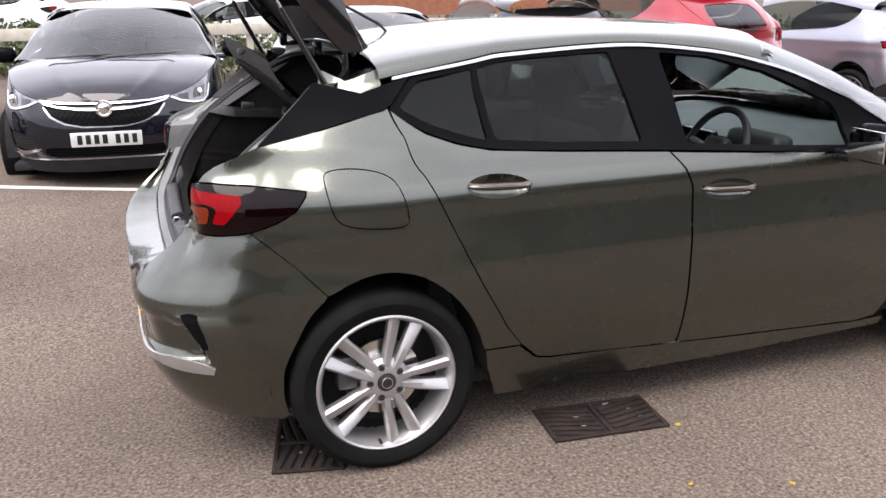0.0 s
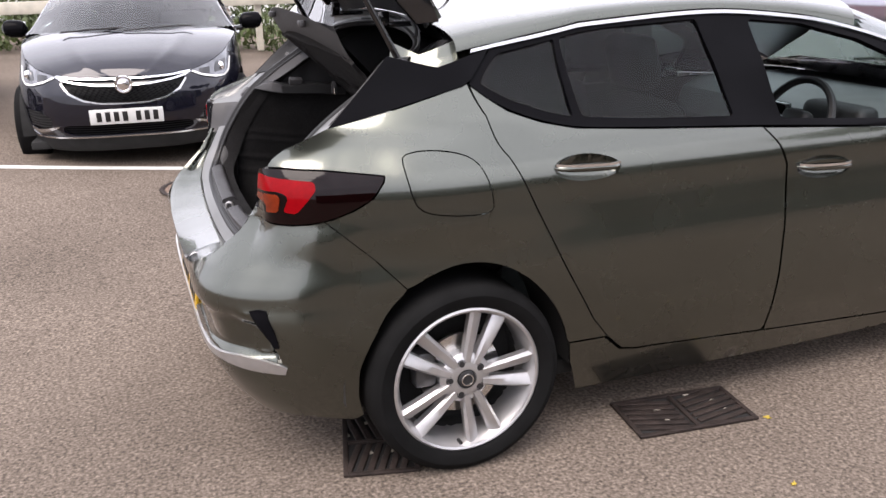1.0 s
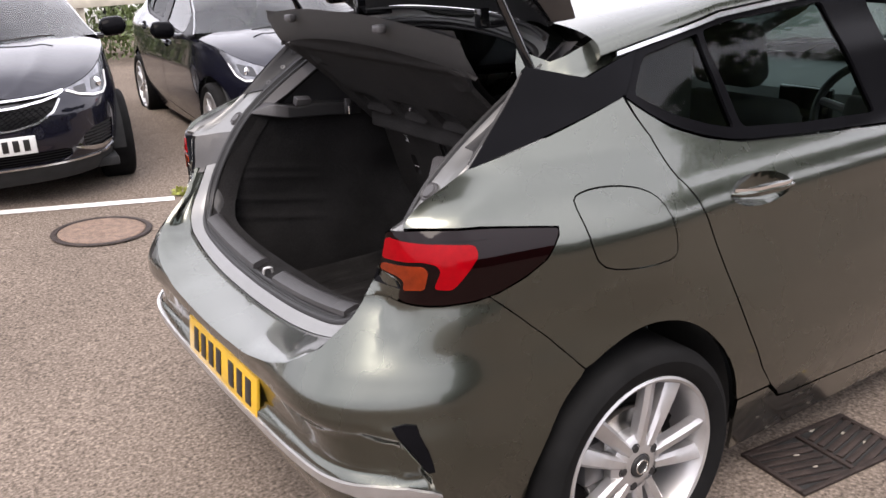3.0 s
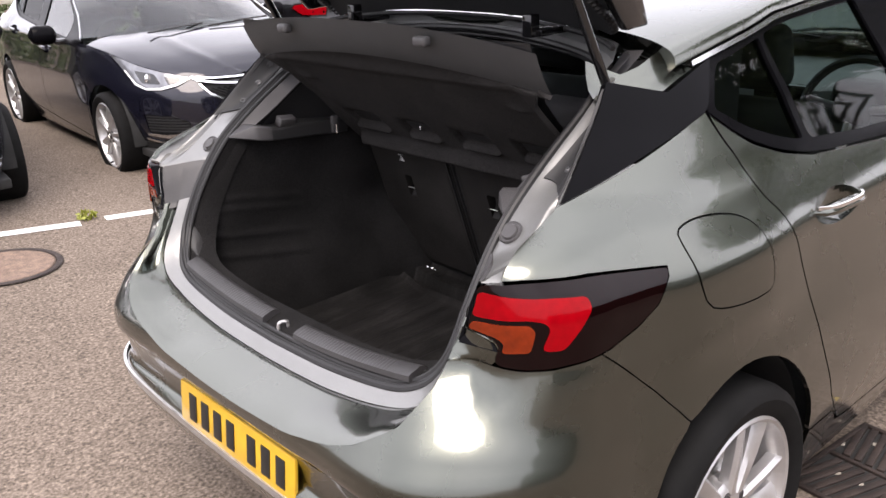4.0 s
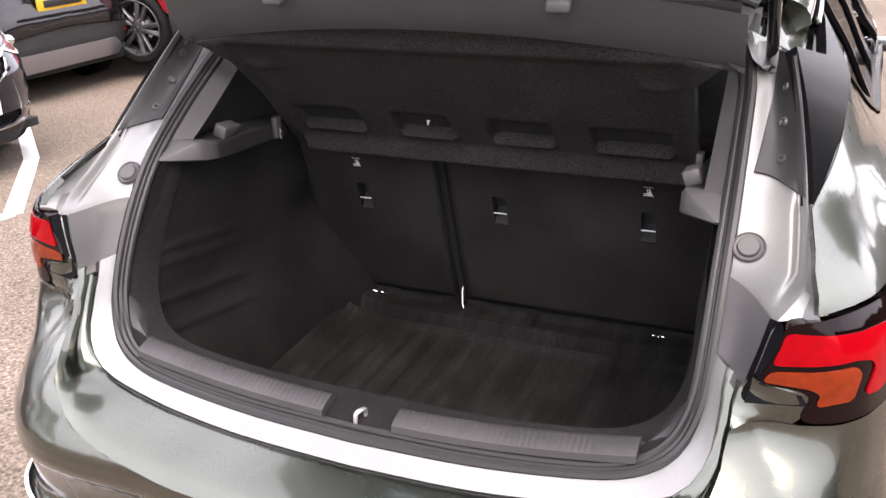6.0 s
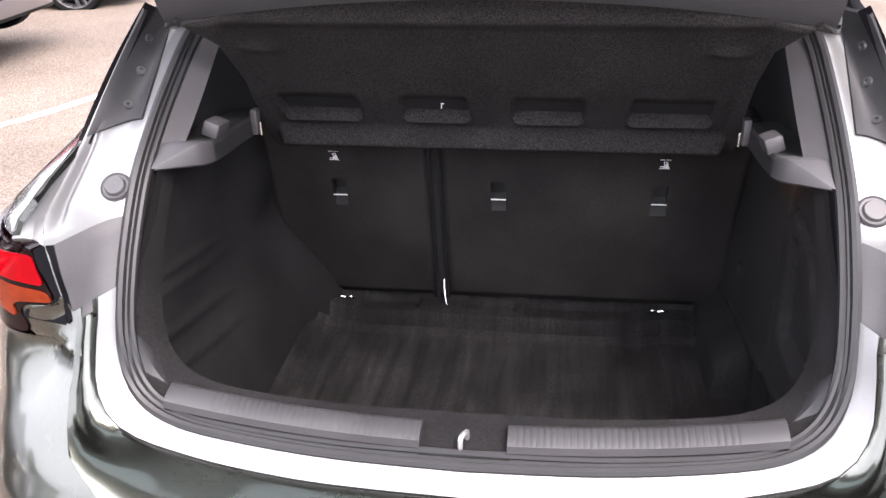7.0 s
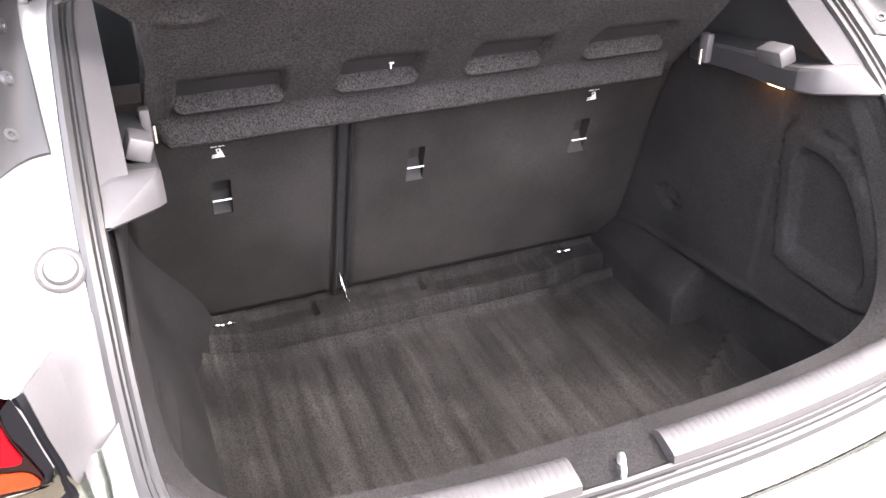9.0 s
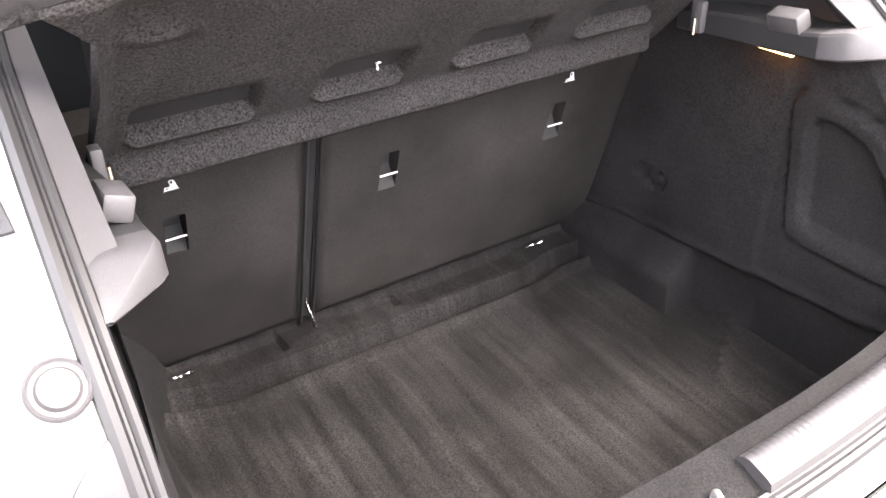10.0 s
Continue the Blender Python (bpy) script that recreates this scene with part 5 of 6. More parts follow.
def rear_seats(car):
    """The two seat backs with their tether slots, pictograms, strap and floor hooks."""
    T = [.357, .0, -.348]
    def back(u, z):
        u, z = np.asarray(u, float), np.asarray(z, float)
        return seat_x(z) + 0 * u, u, z

    for y0, y1 in ((.149, .525), (-.528, .129)):
        poly = rounded([(y0, .528), (y1, .528), (y1, 1.045), (y0, 1.045)], .022)
        pillow = lambda u, z, y0=y0, y1=y1: -.010 * (1 - step_up(np.minimum(np.minimum(u - y0, y1 - u), z - .528), 0, .020)) + .004 * np.sin(5 * u + 3) * np.sin(6 * z)
        mine = [c for c in T if y0 < c < y1]
        holes = [rounded([(c - .0165, .800), (c + .0165, .800), (c + .0165, .874), (c - .0165, .874)], .004) for c in mine]
        sb = part("rear_seat_back", panel([poly] + holes, back, step=.010, depth=.05, relief=pillow, flip=True), M_SEATBACK, car, "black felt-covered back of a folding rear seat")
        for c in mine:
            m = pose(seat_x(.837), c, .837, 0, -17.4, 0)
            slot = part("tether_slot", grid([[(x, -.018, z), (x, .018, z)] for x, z in ((-.001, -.040), (.010, -.030), (.028, -.010), (.030, .040))]), M_DARK, sb)
            slot.matrix_local = m
            # steel bar coloured plain white: its glint is put into the colour
            part("tether_bar", box((-.003, -.0165, -.0085), (.000, .0165, -.0065), .0006), M_PLATEWHITE, slot)
            if c:
                strokes = [((-.013, -.010), (.013, -.010), .0016), ((-.010, -.008), (-.004, .010), .0022), ((-.004, .010), (.003, .010), .0022), ((.003, .010), (.000, -.003), .0020), ((.000, -.003), (.011, -.004), .0022), ((.011, -.004), (.009, -.009), .0018), ((-.013, .0165), (-.009, .0165), .0022), ((-.0075, .0165), (-.002, .0165), .0022), ((.001, .0165), (.013, .0165), .0022)]
                icon = []
                for (a, b), (e, g), w in strokes:
                    d = Vector((e - a, g - b)).normalized() * w / 2
                    icon.append(([(0, a - d.y, b + d.x), (0, a + d.y, b - d.x), (0, e + d.y, g - d.x), (0, e - d.y, g + d.x)], [(0, 1, 2, 3)]))
                icon.append(([(0, -.010, -.009), (0, .008, -.009), (0, .001, -.002), (0, -.004, .009)], [(0, 1, 2, 3)]))
                sign = part("tether_pictogram", join(*icon), M_WHITEINK, sb, "small white printed child seat sign")
                sign.matrix_local = pose(seat_x(.932) - .0055, c, .932, 0, -17.4, 0) @ Matrix.Scale(.85, 4)
    part("seat_gap", grid([[(seat_x(z) + .012, y, z) for y in (.124, .139, .154)] for z in (.50, .7, .9, 1.05)]), M_DARK, car)
    for y in (.1275, .1505):
        part("gap_welt", tube([(seat_x(z) - .002, y, z) for z in (.53, .7, .9, 1.04)], .004, 6), M_SEAL, car)
    part("seat_strap", sweep([(.262, .137, .60), (.240, .136, .56), (.226, .132, .528), (.222, .128, .518)], [(-.001, -.005), (.001, -.005), (.001, .005), (-.001, .005)]), M_STEEL, car, "thin strap with a bright edge")
    for c in (.382, -.378):
        pts = [(.232, c - .024, .522), (.224, c - .013, .530), (.227, c, .526), (.224, c + .013, .530), (.232, c + .024, .522)]
        part("floor_hook", tube(open_curve(pts, 4), .0022, 6), M_STEEL, car)
    part("carpet_tab", box((.195, .085, .505), (.235, .128, .518), .005), M_FLOORCARPET, car)


def parcel_shelf():
    """The rear shelf, tipped up on its front edge, seen from below."""
    o, d, n = Vector((.012, 0, 1.053)), Vector((-.332, 0, .326)).normalized(), Vector((-.326, 0, -.332)).normalized()
    def f(y, a):
        y, a = np.asarray(y, float), np.asarray(a, float)
        lift = .10 * np.clip(a - .36, 0, 1) ** 1.0
        return o.x + d.x * a - lift * .0, y, o.z + d.z * a + lift * .25

    def under(y, a):
        r = .036 * np.exp(-((a + .060) / .018) ** 2) * step_up(.455 - np.abs(y), 0, .02)
        for y0, y1 in ((.262, .420), (.048, .178), (-.172, -.037), (-.412, -.256)):
            r = r - .021 * step_up(y - y0, -.004, .006) * step_up(y1 - y, -.004, .006) * step_up(a, .004, .009) * (1 - step_up(a, .025, .10))
            r = r + .015 * step_up(y - y0, -.004, .008) * step_up(y1 - y, -.004, .008) * np.exp(-((a - .0) / .006) ** 2)
        r = r + .008 * np.exp(-((a - .335) / .018) ** 2)
        r = r + .012 * step_up(np.abs(y), .435, .465) * (1 - step_up(a, .30, .36))
        r = r + .010 * np.exp(-((np.abs(y) - .40) / .03) ** 2 - ((a - .25) / .014) ** 2)
        return r + .0006 * np.sin(31 * y) * np.sin(27 * a + 2 * y)
    end = lambda y: .485 - .30 * max(0, abs(y) - .05) ** 2.2
    start = lambda y: .395 - .24 * y * y
    ys = np.linspace(-.54, .54, 27)
    ob = thing("parcel_shelf", pose(.012, 0, 1.053), "black felt parcel shelf tipped up on its front edge", "shelf")
    inv = Matrix.Translation((-.012, 0, -1.053))
    lower = [(-.468, -.105), (.468, -.105), (.470, -.05), (.456, .15), (.462, .27), (.515, .345)] + [(y, start(y)) for y in ys[::-1]] + [(-.515, .345), (-.462, .27), (-.456, .15), (-.470, -.05)]
    v, fc, nn = panel([lower], f, step=.0075, depth=.012, relief=under, flip=False)
    if np.dot(nn[0], n) < 0:
        v, fc, nn = panel([lower], f, step=.0075, depth=.012, relief=under, flip=True)
    part("shelf_board", ([tuple(inv @ Vector(p)) for p in v], fc, nn), M_SHELFFELT, ob)
    rows = []
    for k in np.linspace(0, 1, 8):
        row = []
        for y in ys:
            a = start(y) + (end(y) - start(y)) * k
            p = Vector((o.x + d.x * a, y, o.z + d.z * a)) + n * (.004 - .030 * k ** 1.5)
            row.append(tuple(inv @ p))
        rows.append(row)
    part("shelf_rim", grid(rows), M_SHELFRIM, ob, "smooth dark grey rim")
    top = [[tuple(inv @ (Vector((o.x + d.x * a, y, o.z + d.z * a)) - n * (.016 + .02 * (a > .4)))) for y in ys * k] for a, k in ((-.10, .82), (.1, .84), (.26, .87), (.36, .96), (.40, .98), (.44, .98))]
    part("shelf_top", grid(top), M_PLASTIC, ob)
    for y in (.258, -.262):
        a = .462
        p = Vector((o.x + d.x * a, y, o.z + d.z * a)) - n * .004
        part("string_clip", moved(from_bm(box((-.014, -.020, -.011), (.010, .020, .011), .007, seg=3)), Matrix.Translation(inv @ p)), M_GREYPLASTIC, ob)
    # white tag on the felt
    p = inv @ (o + d * .045 + n * -.006)
    part("felt_tag", join(moved(from_bm(box((-.0015, -.0007, -.005), (.0015, .0007, .005))), Matrix.Translation(p + Vector((-.006, .100, 0)))), moved(from_bm(box((-.0015, -.005, -.0007), (.0015, .002, .0007))), Matrix.Translation(p + Vector((-.006, .100, .004))))), M_WHITEINK, ob)
    return ob

# ---- the place ----
def asphalt():
    m = material("asphalt", (0.120, 0.0985, 0.0815), rough=0.95, spec=0.03, bump=0.8, bump_scale=130, vary=0.17, scale=0.8, vary2=0.5, scale2=75)
    nt = m.node_tree
    b = nt.nodes["Principled BSDF"]
    src = b.inputs["Base Color"].links[0].from_socket
    tc = next(n for n in nt.nodes if n.type == "TEX_COORD")
    v = nt.nodes.new("ShaderNodeTexVoronoi")
    v.inputs["Scale"].default_value = 120
    nt.links.new(tc.outputs["Object"], v.inputs["Vector"])
    r = nt.nodes.new("ShaderNodeMapRange")
    r.inputs["To Min"].default_value, r.inputs["To Max"].default_value = 0.68, 1.42
    nt.links.new(v.outputs["Color"], r.inputs["Value"])
    x = nt.nodes.new("ShaderNodeMix")
    x.data_type, x.blend_type = "RGBA", "MULTIPLY"
    x.inputs["Factor"].default_value = 1
    nt.links.new(src, x.inputs["A"])
    nt.links.new(r.outputs["Result"], x.inputs["B"])
    nt.links.new(x.outputs["Result"], b.inputs["Base Color"])
    return m


M_ASPHALT = asphalt()
M_LINE = material("road_paint", (0.5472, 0.5396, 0.5168), rough=0.7, vary=0.15, scale=20, vary2=0.2, scale2=150)
M_IRON = material("rusty_cast_iron", (0.0274, 0.019, 0.016), rough=0.7, metal=0.4, vary=0.4, scale=14, vary2=0.3, scale2=120, bump=0.6, bump_scale=200)
M_DIRT = material("pale_grit", (0.228, 0.2052, 0.1748), rough=0.9, vary=0.2, scale=60)
M_LEAF = material("foliage", (0.0532, 0.076, 0.019), rough=0.6, vary=0.4, scale=2, vary2=0.4, scale2=30)
M_YLEAF = material("fallen_leaf", (0.342, 0.2508, 0.0304), rough=0.6)
M_BARK = material("bark", (0.076, 0.057, 0.0418), rough=0.9, vary=0.3, scale=8, bump=1, bump_scale=60)
M_BRICK = material("orange_brick", (0.2508, 0.0988, 0.0532), rough=0.85, vary=0.2, scale=3, vary2=0.25, scale2=40, bump=0.5, bump_scale=30)
M_RENDER = material("pale_render", (0.4712, 0.456, 0.418), rough=0.85, vary=0.08, scale=2, vary2=0.06, scale2=60)
M_ROOFTILE = material("roof_tile", (0.0912, 0.0532, 0.0418), rough=0.85, vary=0.3, scale=6)
M_RAIL = material("cream_rail_paint", (0.4712, 0.4408, 0.3648), rough=0.6, vary=0.15, scale=8)


def lie(x, y):
    """Height of the tarmac, which falls gently across the bays."""
    t = min(1, max(0, (y - .5) / 3))
    return (.03 - .055 * min(4, max(-3, x))) * t * t * (3 - 2 * t)


gx = np.concatenate([[-300, -120, -50, -25], np.linspace(-14, 16, 61), [25, 50, 120, 300]])
gy = np.concatenate([[-300, -120, -50, -25], np.linspace(-14, 16, 61), [25, 50, 120, 300]])
ground = part("ground", grid([[(x, y, lie(x, y)) for x in gx] for y in gy]), M_ASPHALT)
tagged(ground, "light grey-brown tarmac of a car park", "ground", kind="structure")


def stripe(pts, width, name="bay_line"):
    """A painted line on the tarmac."""
    L = resampled(pts, 60)
    rows = []
    for i, p in enumerate(L):
        d = L[min(i + 1, 59)] - L[max(i - 1, 0)]
        n = np.array([-d[1], d[0]]) / np.hypot(*d) * width / 2
        wob = .004 * math.sin(i * 1.7) + .003 * math.sin(i * 4.1)
        a, b = p + n * (1 + wob), p - n * (1 - wob)
        rows.append([(a[0], a[1], lie(*a) + .004), (b[0], b[1], lie(*b) + .004)])
    return tagged(part(name, grid(rows), M_LINE), "worn white painted bay line on tarmac", "road marking", kind="structure")


stripe([(-4.5, 4.75), (-1.19, 3.78), (.15, 3.44)], .105)
stripe([(.30, 3.44), (.85, 3.33), (1.45, 3.24)], .10)
stripe([(1.45, 3.23), (2.4, 4.1), (4.0, 6.0)], .10)
stripe([(3.2, 3.92), (4.72, 3.40), (5.9, 2.98), (9, 1.9)], .11)

main = hatchback("hatchback", pose(0, 0, 0), M_GREY, "olive-grey metallic hatchback with its tailgate open", True)
boot(main)
parcel_shelf()
parked = hatchback("parked_hatchback", pose(-.41, 7.18, .004, 0, 0, -97), M_NAVY, "dark navy hatchback parked with its nose to the lane", False, "parked cars")
copy_thing(parked, pose(1.98, 7.33, -.095, 0, 0, -94))
left_car = copy_thing(parked, pose(-3.05, 7.75, .12, 0, 0, -99))
for o in left_car.children_recursive:
    if o.data and o.data.materials and o.data.materials[0] == M_NAVY:
        o.material_slots[0].link = "OBJECT"
        o.material_slots[0].material = M_WHITE
for x, y, turn in ((-7.5, 18.5, 200), (-2.2, 19.5, 172), (3.4, 18.8, 190)):
    far = copy_thing(left_car, pose(x, y, lie(x, y), 0, 0, turn))
    far["label"] = "white hatchback parked beyond the hedge"
left_car["label"] = "white hatchback parked beside the navy one"


def suv(name, at, coat, label, lamp_wide=False):
    """A taller car seen from behind: body, dark lower cladding, windows, lamps, plate and skid plate."""
    car = thing(name, at, label, "car", "parked cars")
    kz = 1.13
    belt = smooth([p[0] for p in BELT], [p[1] for p in BELT])
    arch, arf = arch_rear(), arch_front()
    for sg in (-1, 1):
        def f(s, z, sg=sg):
            x, w, q = skin(s, z)
            return x, sg * w * 1.0, q * kz
        P = lambda polys, **k: panel(polys, f, flip=(sg > 0), step=.06, **k)
        body = [(S_END, .56), (S_END, .96), (-1.05, .96), (-.90, .97), (-.80, 1.06), (-.55, 1.28), (-.2, 1.29)] + [(s, float(belt(s))) for s in np.linspace(-.048, 2.28, 20)] + [(2.75, .93), (2.95, .75), (3.1, .40)]
        body += [(3.06, .40)] + [q for q in arf if q[1] > .42] + [(2.24, .42), (.40, .42)] + [q for q in arch if q[1] > .42] + [(-.34, .42), (-.50, .50)]
        part("body_side", P([body]), coat, car)
        clad = [(S_END, .55), (-.50, .49), (-.33, .41), (-.36, .24), (-.5, .24), (S_END, .24)]
        part("rear_cladding", P([clad], offset=.004), M_PLASTIC, car)
        part("sill_cladding", P([[(.38, .41), (2.26, .41), (2.27, .20), (.40, .20)]], offset=.004), M_PLASTIC, car)
        part("skid_plate", P([[(S_END, .40), (-.98, .40), (-.80, .31), (-.84, .255), (S_END, .255)]], offset=.012), M_SILVER, car)
        glass = rounded([(S_END, 1.235), (-.92, 1.22), (-.88, 1.15), (-.93, 1.01), (S_END, .985)], .02)
        part("gate_frame", P([[(S_END, 1.33), (-.6, 1.31), (-.56, 1.285), (-.80, 1.065), (-.90, .975), (-1.05, .965), (S_END, .965)], glass]), coat, car)
        part("rear_glass", P([glass], offset=-.006), M_GLASS, car)
        side_w = [(-.0, 1.225)] + [(s, float(rail_s(s)) - .012) for s in np.linspace(.05, 2.2, 16)] + [(s, float(belt(s)) + .012) for s in np.linspace(2.2, .05, 16)]
        part("side_glass", P([side_w], offset=-.004), M_GLASS_REAR, car)
        part("roof_rail", sweep([tuple(float(v) for v in (skin(s, rail_s(s) + .01)[0], sg * (skin(s, rail_s(s) + .01)[1] - .03), (rail_s(s) + .045) * kz)) for s in np.linspace(.1, 1.6, 12)], [(-.012, -.012), (.012, -.012), (.012, .012), (-.012, .012)]), M_ALLOY, car)
        shape = [(-.70, .93), (-.60, .99), (-.34, .965), (-.30, .92), (-.45, .86), (-.68, .85)] if not lamp_wide else [(-1.0, .92), (-.60, .96), (-.36, .95), (-.40, .87), (-.60, .86), (-1.0, .87)]
        lamp = part("tail_lamp", P([shape], offset=.006), M_LAMPDARK, car)
        part("lamp_red", P([shrink(shape, .015)], offset=.009, depth=.004), M_LAMPRED, lamp)
        part("reflector", P([[(-.80, .46), (-.64, .47), (-.64, .435), (-.80, .43)]], offset=.008), M_LAMPRED, car)
        rows = [[(cx + .40 * math.cos(a), sg * y, .34 + .42 * math.sin(a)) for a in np.linspace(-.1, math.pi + .1, 20)] for cx in (0,) for y in (.5, .70, .865)]
        part("arch_liner", grid(rows), M_DARK, car)
    rows = []
    for s in np.linspace(-.40, 1.62, 14):
        x0, w0, z0 = (float(q) for q in skin(s, rail_s(max(s, -.3)) + .004))
        xc = -.28 + 2.05 * (s + .40) / 2.02
        rows.append([(xc + (x0 - xc) * abs(math.sin(a)) ** 2, -math.copysign(abs(math.sin(a)) ** .8, math.sin(a)) * w0, kz * (z0 + (float(crown(max(xc, .3))) + .02 - z0) * math.cos(a) ** .7)) for a in np.linspace(-math.pi / 2, math.pi / 2, 21)])
    part("roof", grid(rows), coat, car)
    part("number_plate", box((-.012, -.26, -.055), (.004, .26, .055), .003, m=pose(-.735, 0, .84)), M_YELLOW, car)
    part("plate_bar", box((-.004, -.20, -.03), (.002, .20, .03), .002, m=pose(-.752, 0, .84)), M_INK, car)
    part("chrome_bar", box((-.02, -.32, -.012), (.01, .32, .012), .006, m=pose(-.745, 0, .925)), M_CHROME, car)
    part("badge", moved(lathe([(0, -.01), (.045, -.01), (.052, 0), (.03, .02)], 24), pose(-.75, 0, 1.0, 0, 0, -90)), M_CHROME, car)
    part("rear_wiper", box((-.012, -.22, -.012), (.006, .10, .014), .006, m=pose(-.70, 0, 1.10)), M_PLASTIC, car)
    rows = []
    for x in np.linspace(2.35, 3.3, 8):
        z0 = float(fender(x))
        rows.append([(x, y * float(side(x, z0)), kz * (z0 + .06 * (1 - abs(y) ** 2.6))) for y in np.linspace(1, -1, 15)])
    part("bonnet", grid(rows), coat, car)
    part("underbody", box((-.6, -.75, .22), (3.2, .75, .40), .03), M_DARK, car)
    part("cabin_block", box((-.1, -.60, .45), (2.2, .60, .98), .08), M_FABRIC, car)
    add_wheels(car, z=.345, big=1.08, dark=True)
    return car


suv("black_car", pose(4.25, 6.15, -.19, 0, 0, 86), M_BLACKPAINT, "black sport utility car parked nose in", False)
suv("red_car", pose(5.85, 5.40, -.05, 0, 0, 94), M_RED, "red sport utility car parked nose in", False)
suv("silver_car", pose(9.35, 5.9, -.26, 0, 0, 103), M_SILVER, "silver sport utility car parked nose in", True)


def drain(at, lx, ly, label):
    g = thing("drain_grate", at, label, "drain grate", "drain grates")
    part("backing", box((-lx / 2 + .01, -ly / 2 + .01, .0015), (lx / 2 - .01, ly / 2 - .01, .004)), M_DARK, g)
    for a, b in (((-lx / 2, -ly / 2), (lx / 2, -ly / 2 + .018)), ((-lx / 2, ly / 2 - .018), (lx / 2, ly / 2)), ((-lx / 2, -ly / 2 + .018), (-lx / 2 + .018, ly / 2 - .018)), ((lx / 2 - .018, -ly / 2 + .018), (lx / 2, ly / 2 - .018)), ((-.008, -ly / 2 + .018), (.008, ly / 2 - .018))):
        part("frame_bar", box((*a, .002), (*b, .013), .003), M_IRON, g)
    n = 6
    for half in (-1, 1):
        for i in range(n):
            y = -ly / 2 + .018 + (ly - .036) * (i + .5) / n
            part("slat", box((-lx / 4 + .015, -.011, .002), (lx / 4 - .015, .011, .0125), .003, m=pose(half * lx / 4, y, 0, 0, 0, 14 * half)), M_IRON, g)
            if (i + half) % 2 == 0:
                part("grit", box((-.014, -.008, .003), (.012, .008, .008), .003, m=pose(half * lx / 4 + .05 * math.sin(i * 2.3), y + .02, 0, 0, 0, 40 * i)), M_DIRT, g)
    return g


drain(pose(.848, -.853, 0, 0, 0, -6), .46, .25, "rusty cast iron drain grate in the tarmac")
drain(pose(-.225, -.62, 0, 0, 0, 76), .40, .25, "rusty cast iron drain grate beneath the rear tyre")
hole = thing("manhole_cover", pose(-.43, 2.95, lie(-.43, 2.95) + .006, math.degrees(math.atan((lie(-.43, 3.2) - lie(-.43, 2.7)) / .5)), math.degrees(math.atan((lie(-.68, 2.95) - lie(-.18, 2.95)) / .5)), 0), "round rusty manhole cover flush in the tarmac", "manhole")
part("cover_ring", lathe([(.245, .0015), (.25, .006), (.275, .006), (.28, .0015)], 48, "z"), M_IRON, hole)
part("cover_plate", lathe([(0, .005), (.10, .005), (.105, .003), (.115, .005), (.235, .005), (.24, .0015)], 48, "z"), material("gritty_cover", (0.1292, 0.0874, 0.0646), rough=.85, vary=.3, scale=20, vary2=.4, scale2=150), hole)


def leaf_at(x, y, size, turn, mat, name, label):
    pts = [(math.cos(a) * size * (1 if i % 2 else .6), math.sin(a) * size * .7 * (1 if i % 2 else .6), .004 + .004 * math.sin(3 * a)) for i, a in enumerate(np.linspace(0, 2 * math.pi, 11)[:-1])]
    v = [(0, 0, .007)] + pts
    ob = part(name, (v + [(p[0], p[1], .002) for p in v], [(0, i + 1, (i + 1) % 10 + 1) for i in range(10)] + [(11, (i + 1) % 10 + 12, i + 12) for i in range(10)] + [(i + 1, i + 12, (i + 1) % 10 + 12, (i + 1) % 10 + 1) for i in range(10)]), mat)
    ob.matrix_world = pose(x, y, lie(x, y), 0, 0, turn)
    return tagged(ob, label, "leaf")


leaf_at(.90, -1.356, .014, 20, M_YLEAF, "fallen_leaf", "small yellow fallen leaf on the tarmac")
leaf_at(1.214, -1.477, .014, 80, M_YLEAF, "fallen_leaf", "small yellow fallen leaf on the tarmac")
leaf_at(1.10, -1.0, .016, 130, M_YLEAF, "fallen_leaf", "small yellow fallen leaf beside the drain grate")


def blades(n, r, h, seed, leaf=(.02, .05)):
    """A clump of small leaves within a ball of radius r flattened to height h."""
    rnd = random.Random(seed)
    v, f = [], []
    for _ in range(n):
        while True:
            p = Vector((rnd.uniform(-1, 1), rnd.uniform(-1, 1), rnd.uniform(-1, 1)))
            if .25 < p.length < 1:
                break
        p = Vector((p.x * r, p.y * r, h / 2 + p.z * h / 2))
        q = Euler((rnd.uniform(0, 6), rnd.uniform(0, 6), rnd.uniform(0, 6))).to_matrix()
        s = rnd.uniform(*leaf)
        k = len(v)
        v += [tuple(p + q @ Vector(a) * s) for a in ((-1, 0, 0), (0, -.45, .1), (1, 0, 0), (0, .45, .1))]
        f.append((k, k + 1, k + 2, k + 3))
    return v, f


weed = part("weed", blades(70, .06, .05, 3, (.012, .025)), material("weed_leaf", (0.1672, 0.1824, 0.0228), rough=.6, vary=.3, scale=40))
weed.matrix_world = pose(.22, 3.51, lie(.22, 3.51))
tagged(weed, "small yellow-green weed growing at the bay line", "weed")

# distance beyond the bays
rnd = random.Random(7)
for i in range(15):
    x = -9 + i * 1.6
    bush = part("hedge_bush", blades(1500, 1.2, 1.0 + .35 * rnd.random(), 40 + i, (.04, .08)), M_LEAF)
    bush.matrix_world = pose(x, 13.2 + rnd.uniform(-.3, .3), lie(x, 13) - .05)
    tagged(bush, "green leafy hedge bush behind the parked cars", "bush", "hedge")


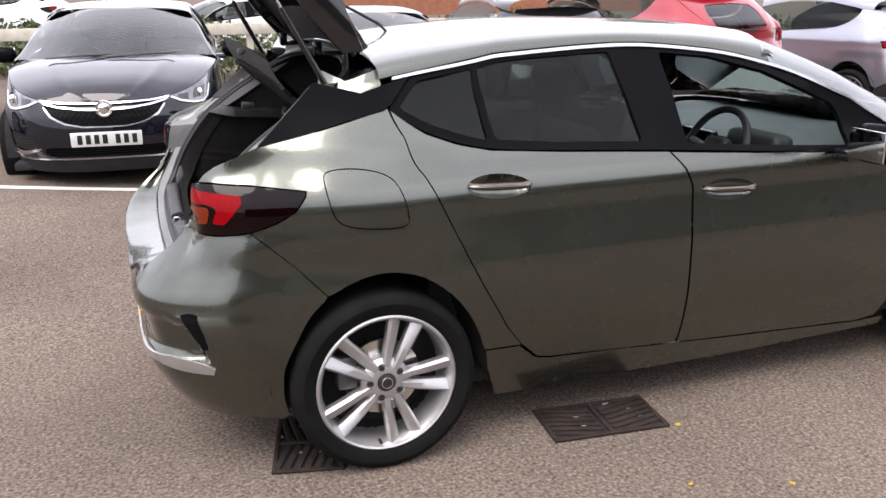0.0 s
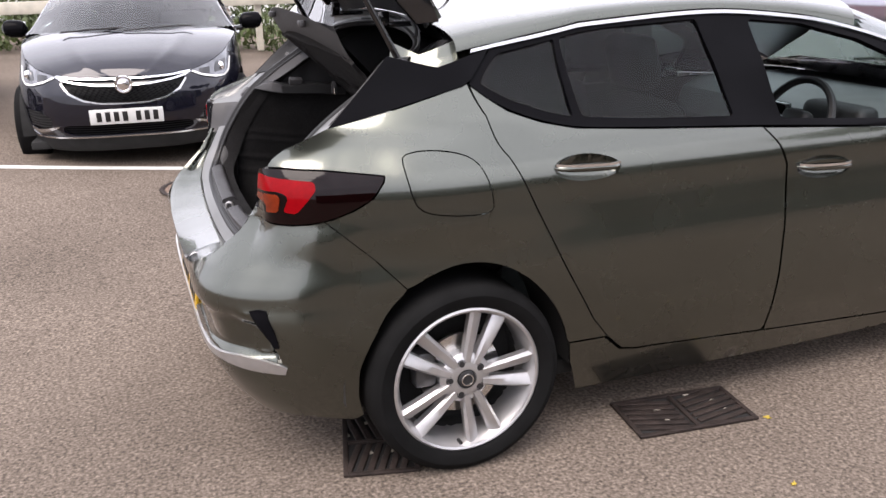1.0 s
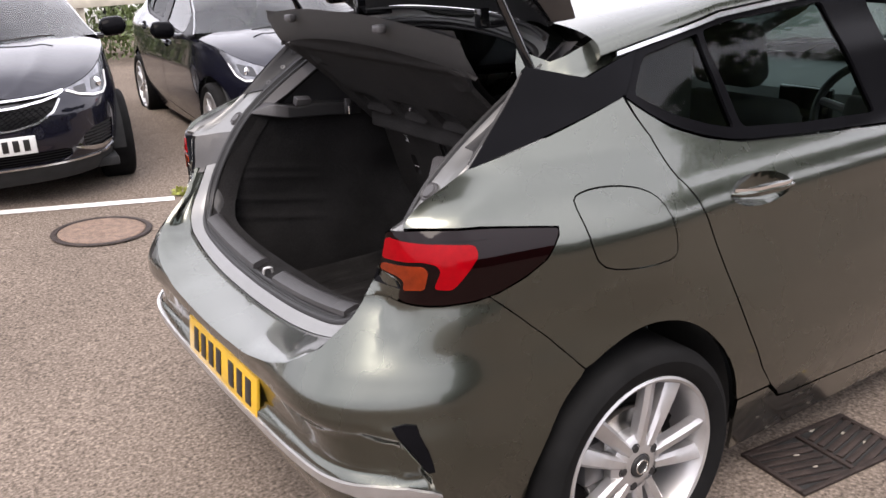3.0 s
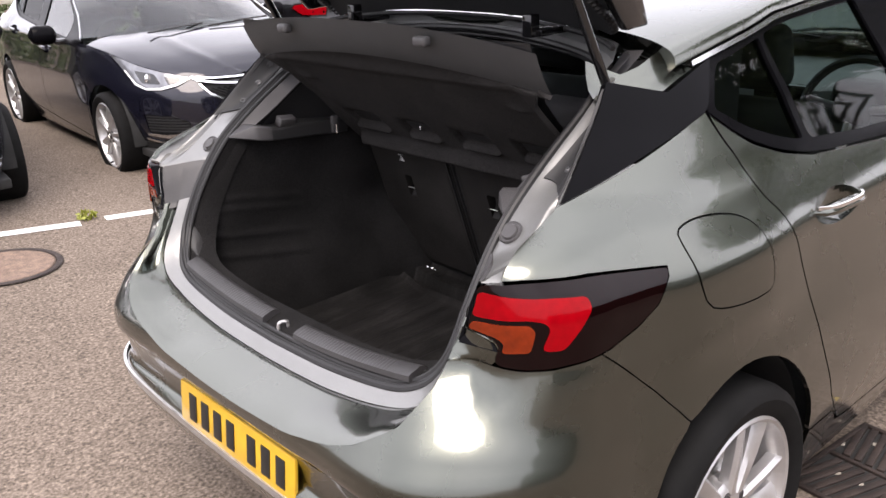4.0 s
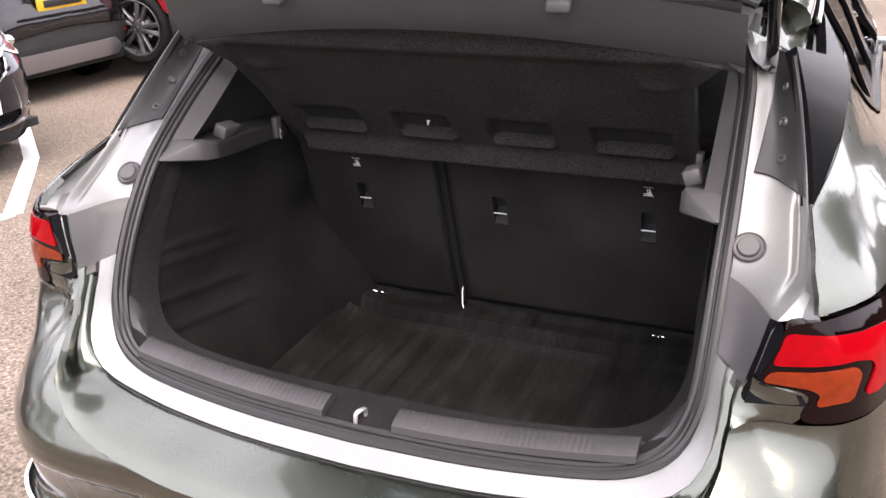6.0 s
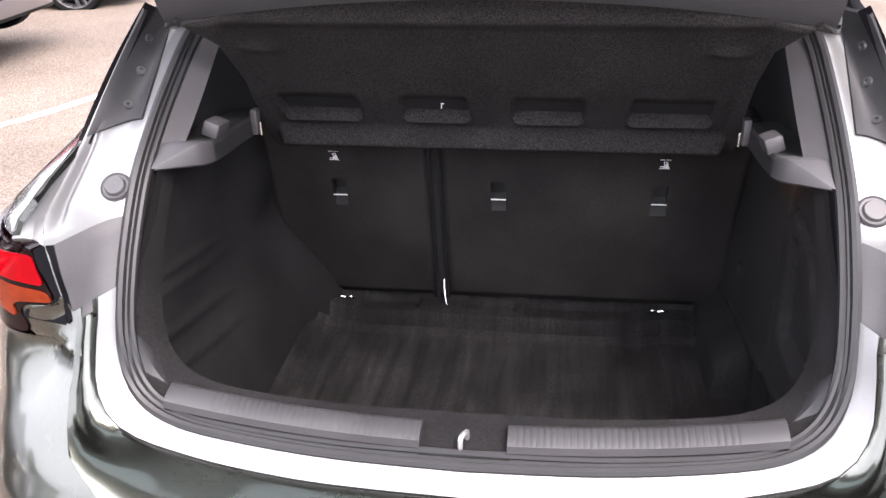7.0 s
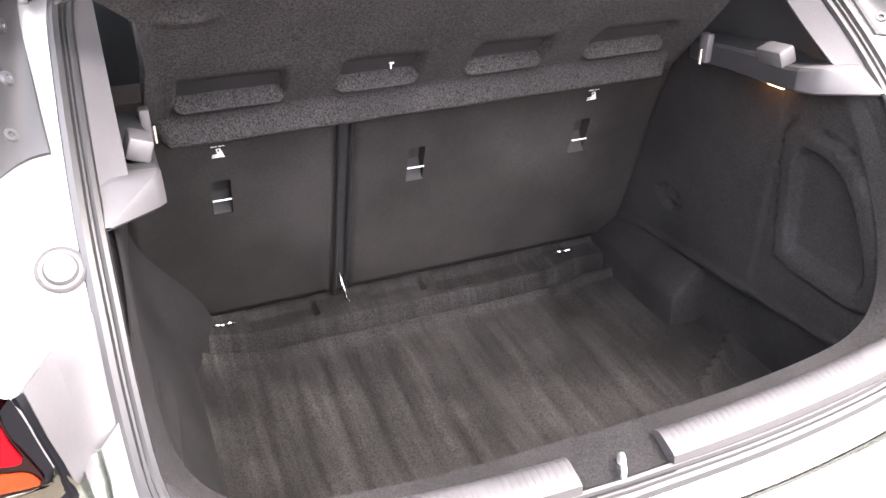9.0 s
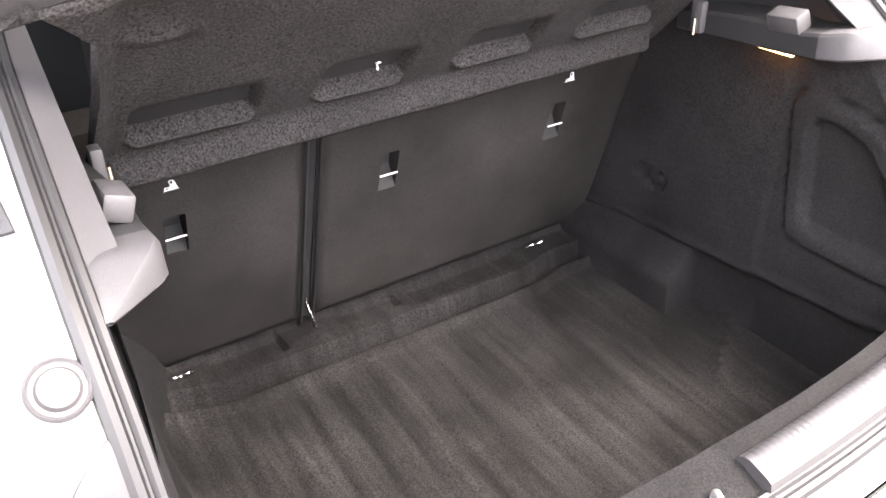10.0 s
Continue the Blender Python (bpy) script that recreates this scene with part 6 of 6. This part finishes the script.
def tree(x, y, h, seed):
    t = thing("tree", pose(x, y, lie(x, y)), "broadleaf tree with a full green crown", "tree", "trees")
    rows = [[(.22 * k * math.cos(a) + dx, .22 * k * math.sin(a), z) for a in np.linspace(0, 2 * math.pi, 11)[:-1]] for z, k, dx in ((0, 1.2, 0), (.5, .95, .02), (1.6, .8, .05), (h * .55, .5, .1))]
    part("trunk", grid(rows, True), M_BARK, t)
    r = random.Random(seed)
    vs = []
    for i in range(11):
        a, d = r.uniform(0, 6.3), r.uniform(.2, h * .27)
        c = Vector((d * math.cos(a), d * math.sin(a), h * r.uniform(.34, .72)))
        vs.append(moved(blades(620, h * .17, h * .22, seed * 31 + i, (.010 * h, .024 * h)), Matrix.Translation(c)))
        part("limb", tube([(.08, 0, h * .32), tuple(c * .6 + Vector((0, 0, h * .12))), tuple(c)], .04, 6), M_BARK, t)
    part("crown", join(*vs), M_LEAF, t)


for i, (x, y, h) in enumerate(((-9, 20, 5), (-4.5, 21.5, 5.5), (-7, 22.5, 5), (-14, 22, 6), (16, 22, 5))):
    tree(x, y, h, 11 + i)
rail = thing("barrier_rail", pose(-3, 11.4, lie(-3, 11.4)), "cream painted barrier rail on posts behind the cars", "barrier")
part("rail_beam", box((-9, -.03, .62), (9, .03, .80), .01), M_RAIL, rail)
for i in range(9):
    part("rail_post", box((-8.8 + i * 2.2, .03, -.1), (-8.7 + i * 2.2, .13, .84), .008), M_RAIL, rail)


def building(x, y, w, d, h, turn, label, wall, seed):
    b = thing("building", pose(x, y, 0, 0, 0, turn), label, "building")
    part("wall", box((0, 0, -.3), (w, d, h)), wall, b)
    part("roof", ([(-.4, -.4, h), (w + .4, -.4, h), (w + .4, d + .4, h), (-.4, d + .4, h), (-.4, d / 2, h + 1.6), (w + .4, d / 2, h + 1.6)], [(0, 1, 5, 4), (2, 3, 4, 5), (0, 4, 3), (1, 2, 5), (3, 2, 1, 0)]), M_ROOFTILE, b)
    for k in range(int(w / 2.6)):
        for z in (1.0, 3.7):
            if z + 1.3 < h:
                wf = part("window", box((.9 + k * 2.6, -.05, z), (2.1 + k * 2.6, .03, z + 1.25), .01), M_WHITE, b)
                part("pane", box((1.0 + k * 2.6, -.06, z + .1), (1.46 + k * 2.6, -.045, z + 1.15)), M_PIANO, wf)
                part("pane", box((1.54 + k * 2.6, -.06, z + .1), (2.0 + k * 2.6, -.045, z + 1.15)), M_PIANO, wf)


building(9, 46, 26, 8, 2.6, -8, "single-storey orange brick building beyond the car park", M_BRICK, 1)
building(-24, 30, 18, 8, 5.6, 6, "pale rendered house beyond the car park", M_RENDER, 2)
# plain closing wall and trees, unseen, added to darken reflections in paint and glass
wall = part("reflection_wall_south", box((-4, -9.6, -.2), (24, -9.3, 2.1)), material("dark_reflection_wall", (0.0266, 0.0319, 0.0198), rough=.9, vary=.4, scale=3, vary2=.5, scale2=25, bump=1, bump_scale=12))
tagged(wall, "plain dark green wall, unseen, added to darken reflections", "wall", kind="structure")
for i, (x, y, h) in enumerate(((18.5, -12.2, 13.5), (23.5, -12.6, 14), (28.5, -10, 15), (33, -5, 15))):
    tree(x, y, h, 51 + i)
